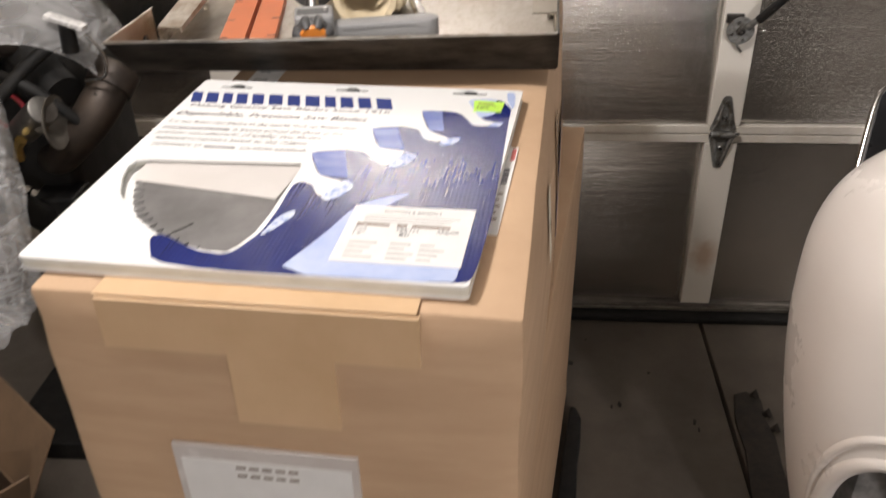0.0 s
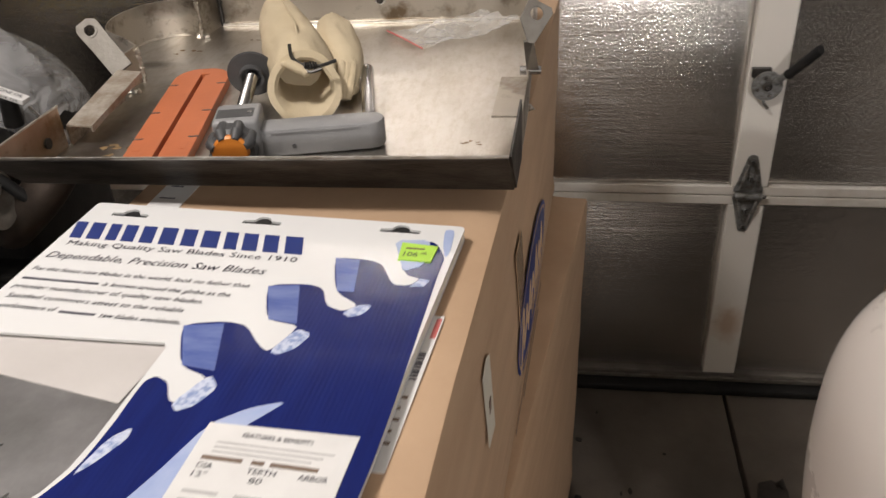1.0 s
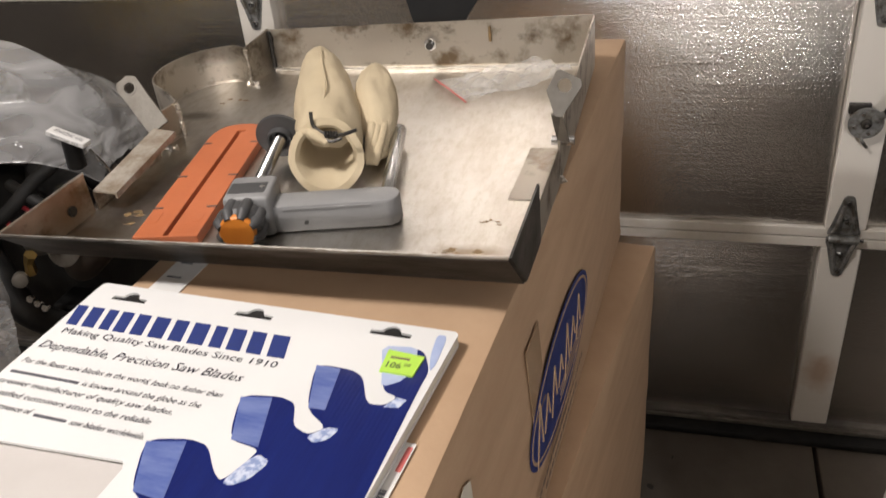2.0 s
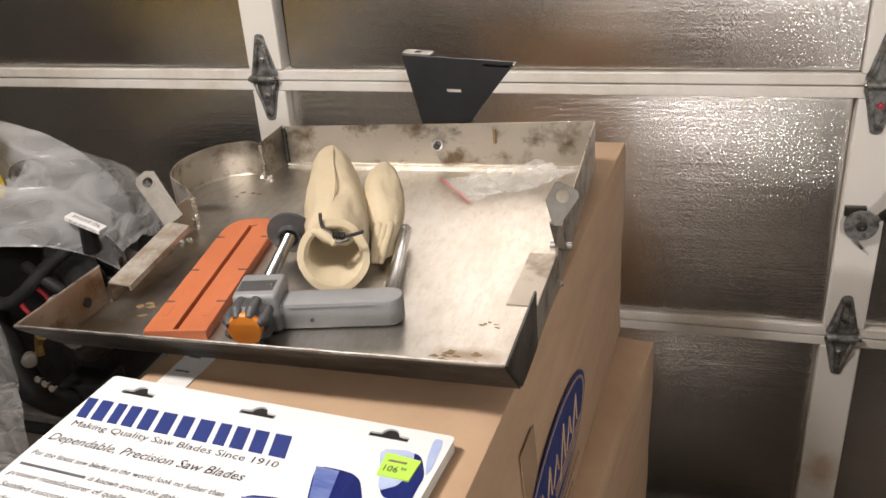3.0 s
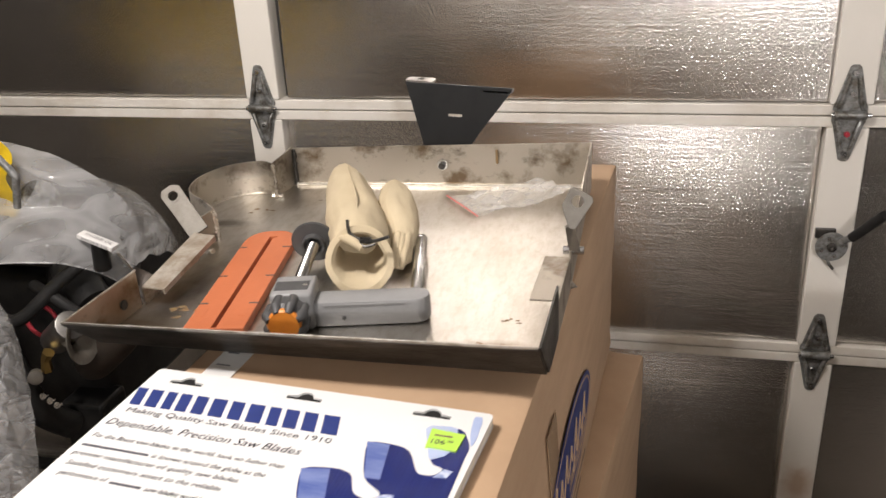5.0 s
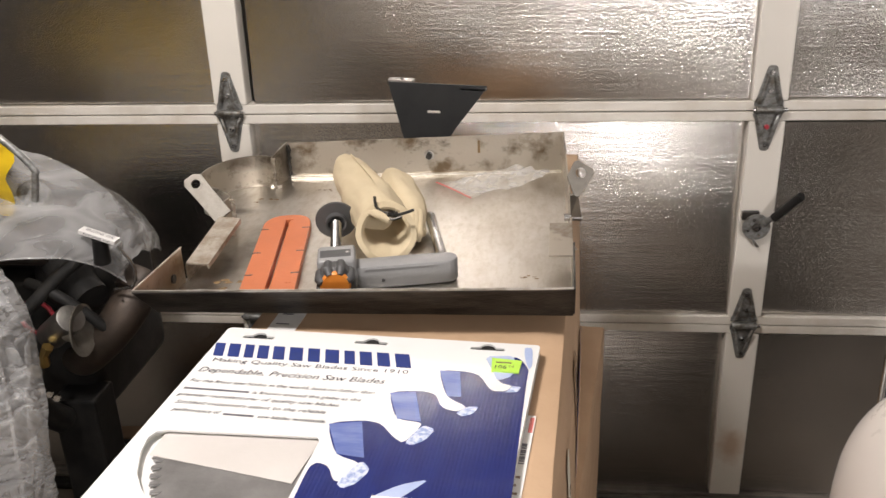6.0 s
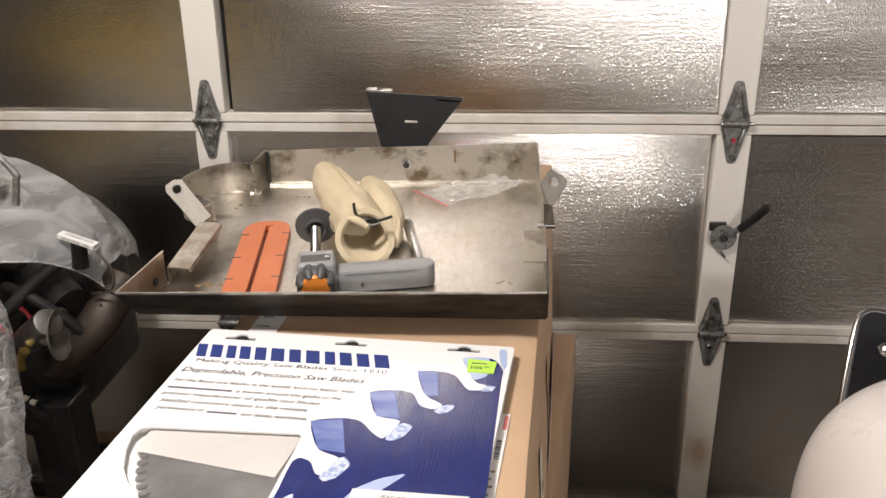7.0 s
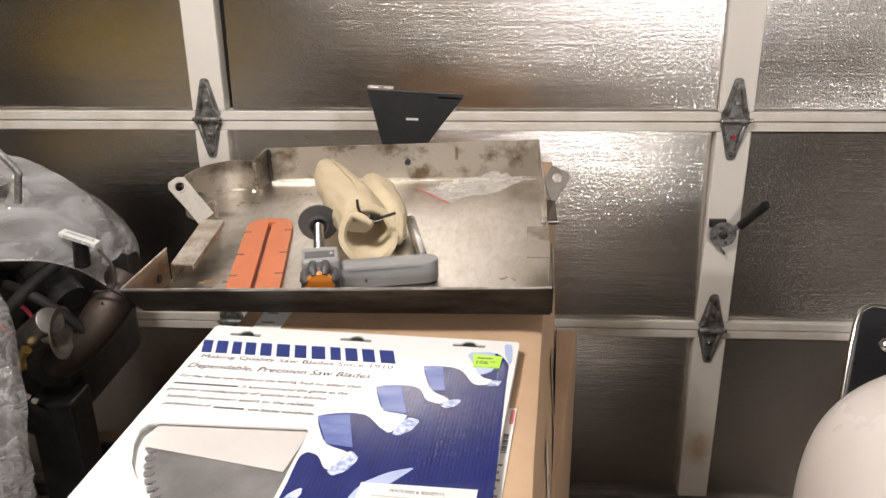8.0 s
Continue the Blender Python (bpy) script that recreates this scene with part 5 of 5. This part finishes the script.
openbox = thing("carton", "open brown cardboard box with raised flaps on the floor", "cardboard box", pose(-1.475, -1.10, 0, 0, 0, -38))
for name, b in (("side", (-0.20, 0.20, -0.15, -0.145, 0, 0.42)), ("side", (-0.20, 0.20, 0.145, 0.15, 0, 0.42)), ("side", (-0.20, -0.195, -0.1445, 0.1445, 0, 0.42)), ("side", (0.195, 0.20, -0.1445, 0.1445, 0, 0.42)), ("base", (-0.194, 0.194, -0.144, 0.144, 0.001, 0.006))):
    part(name, box(*b, 0.0012), CARD_SHADED, openbox)
part("flap", place(box(0, 0.11, -0.145, 0.145, 0, 0.004, 0.001), pose(0.200, 0, 0.422, 0, -62, 0)), CARD_SHADED, openbox)
part("flap", place(box(-0.195, 0.195, 0, 0.12, 0, 0.004, 0.001), pose(0, 0.150, 0.422, 58, 0, 0)), CARD_SHADED, openbox)

# ---- white shell and chrome-edged panel by the door ----
shell = thing("white_shell", "smooth white moulded fairing with an arched opening", "fairing", pose(0.166, -1.0, -0.010))


def shell_half(z):
    """Half width of the shell at a height."""
    if z > 0.74:
        return 0.287 * max(1 - ((z - 0.74) / 0.2555) ** 3.4, 0) ** (1 / 2.4)
    return 0.287 - 0.075 * ((0.74 - z) / 0.42) ** 1.6


def shell_point(a, q):
    """a: angle round z, q: 0 at the rim below to 1 at the crown."""
    z = 0.33 + 0.665 * math.sin(q * math.pi / 2)
    w = shell_half(z)
    s, t = math.cos(a), math.sin(a)
    return Vector((w * math.copysign(abs(s) ** 0.8, s), w * 0.70 * math.copysign(abs(t) ** 0.8, t), z))


bm = bmesh.new()
NA, NQ = 120, 56
skin = [[bm.verts.new(shell_point(2 * math.pi * i / NA, j / NQ)) for i in range(NA)] for j in range(NQ)]
crown = bm.verts.new((0, 0, 0.995))
for j in range(NQ - 1):
    for i in range(NA):
        m0 = (skin[j][i].co + skin[j + 1][(i + 1) % NA].co) / 2
        if ((360 * (i + 0.5) / NA - 232) / 34) ** 2 + ((m0.z - 0.36) / 0.270) ** 2 < 1:
            continue
        bm.faces.new((skin[j][i], skin[j][(i + 1) % NA], skin[j + 1][(i + 1) % NA], skin[j + 1][i]))
for i in range(NA):
    bm.faces.new((skin[-1][i], skin[-1][(i + 1) % NA], crown))
bmesh.ops.delete(bm, geom=[v for v in bm.verts if not v.link_faces], context="VERTS")
bmesh.ops.solidify(bm, geom=bm.faces[:], thickness=0.005)
part("skin", bm, WHITE_SHELL, shell, "smooth white gelcoat", True)


def arch(half, rise, out, r, name, label):
    """A rolled edge that runs round the opening on the shell's surface."""
    pts = []
    for k in range(41):
        b = math.pi * (0.02 + 0.96 * k / 40)
        z = 0.36 + rise * math.sin(b)
        a, w = radians(232 - half * math.cos(b)), shell_half(z) + out
        s, t = math.cos(a), math.sin(a)
        pts.append((w * math.copysign(abs(s) ** 0.8, s), w * 0.70 * math.copysign(abs(t) ** 0.8, t), z))
    part(name, tube(pts, r, 12), WHITE_SHELL, shell, label, True)


arch(34, 0.270, -0.008, 0.013, "arch_rim", "rolled white edge round the opening")
arch(38, 0.312, -0.002, 0.007, "arch_bead", "raised bead round the opening")
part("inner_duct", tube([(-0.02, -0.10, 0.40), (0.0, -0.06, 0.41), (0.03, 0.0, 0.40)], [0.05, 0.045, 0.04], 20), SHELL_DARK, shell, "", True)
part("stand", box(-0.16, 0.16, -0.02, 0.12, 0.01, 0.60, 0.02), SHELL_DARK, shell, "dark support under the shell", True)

panel = thing("chrome_edged_panel", "black panel with a polished chrome edge and bolt", "panel", pose(0.235, -0.70, 0))
lean = pose(-0.008, 0.105, 0.872, 90 - 35, 0, 0) @ pose(0, 0, 0, 0, 0, -14)
part("board", place(sheet(rounded(-0.140, 0.20, -0.34, 0.0, 0.03, 6), -0.006, 0.006, bevel=0.002), lean), TAPE_BLACK, panel, "black lacquered board")
edge_path = [(-0.142, -0.33, 0.0), (-0.143, -0.20, 0.0), (-0.143, -0.08, 0.0), (-0.140, -0.025, 0.0), (-0.130, -0.006, 0.0), (-0.105, 0.002, 0.0), (0.0, 0.003, 0.0), (0.19, 0.003, 0.0)]
part("chrome_edge", place(tube(bezier(edge_path, 6), 0.0055, 14), lean), CHROME, panel, "polished chrome edge", True)
nut = part("bolt", place(cyl((-0.092, -0.062, 0.006), (-0.092, -0.062, 0.014), 0.013, n=20, bevel=0.002), lean), CHROME, panel, "chrome bolt", True)
part("bolt_head", place(cyl((-0.092, -0.062, 0.014), (-0.092, -0.062, 0.026), 0.007, n=6), lean), CHROME, nut)
part("stand", box(0.02, 0.14, 0.03, 0.09, 0.0, 0.80, 0.006), BLACK_STEEL, panel, "black support")

# ---- litter on the floor ----
strip_pts = [(0.045, -0.330), (0.075, -0.318), (0.105, -0.345), (0.100, -0.42), (0.108, -0.47), (0.100, -0.56), (0.098, -0.70), (0.075, -0.84), (0.010, -0.84), (0.012, -0.66), (0.030, -0.52), (0.028, -0.42)]
mat_strip = thing("rubber_strip", "dark worn rubber strip lying on the floor", "rubber strip", pose(0, 0, 0.0))
part("strip", sheet(strip_pts, 0.0, 0.012, bevel=0.003), DEBRIS, mat_strip, "", True)
for k, (x, y) in enumerate(((0.085, -0.335), (0.100, -0.40), (0.106, -0.45))):
    part("knob", tube([(x, y, 0.010), (x + 0.006, y, 0.020), (x + 0.012, y - 0.01, 0.012)], [0.007, 0.010, 0.005], 8), DEBRIS, mat_strip, "", True)
# low black slab along the foot of the lower carton's right side
floor_strip = thing("black_strip", "low black strip lying against the cardboard carton", "rubber strip", pose(0, 0, 0))
part("strip", sheet([(-0.358, -0.412), (-0.343, -0.416), (-0.334, -0.450), (-0.340, -0.520), (-0.352, -0.600), (-0.360, -0.700), (-0.372, -0.800), (-0.412, -0.800), (-0.398, -0.690), (-0.384, -0.580), (-0.368, -0.470)], 0.0, 0.030, bevel=0.006), RUBBER, floor_strip, "", True)
for x, y, r in ((-0.346, -0.219, 0.010), (-0.235, -0.370, 0.009), (-0.255, -0.380, 0.006), (-0.065, -0.425, 0.009), (-0.060, -0.450, 0.006), (-0.30, -0.12, 0.004), (-0.15, -0.25, 0.004)):
    bit = thing("floor_debris", "small dark dry leaf scrap on the floor", "debris", pose(x, y, 0, 0, 0, random.uniform(0, 180)), "floor litter")
    part("scrap", sheet([(r * random.uniform(0.7, 1.3) * math.cos(a), r * random.uniform(0.3, 0.6) * math.sin(a)) for a in [2 * math.pi * k / 8 for k in range(8)]], 0.0, 0.004), DEBRIS, bit)
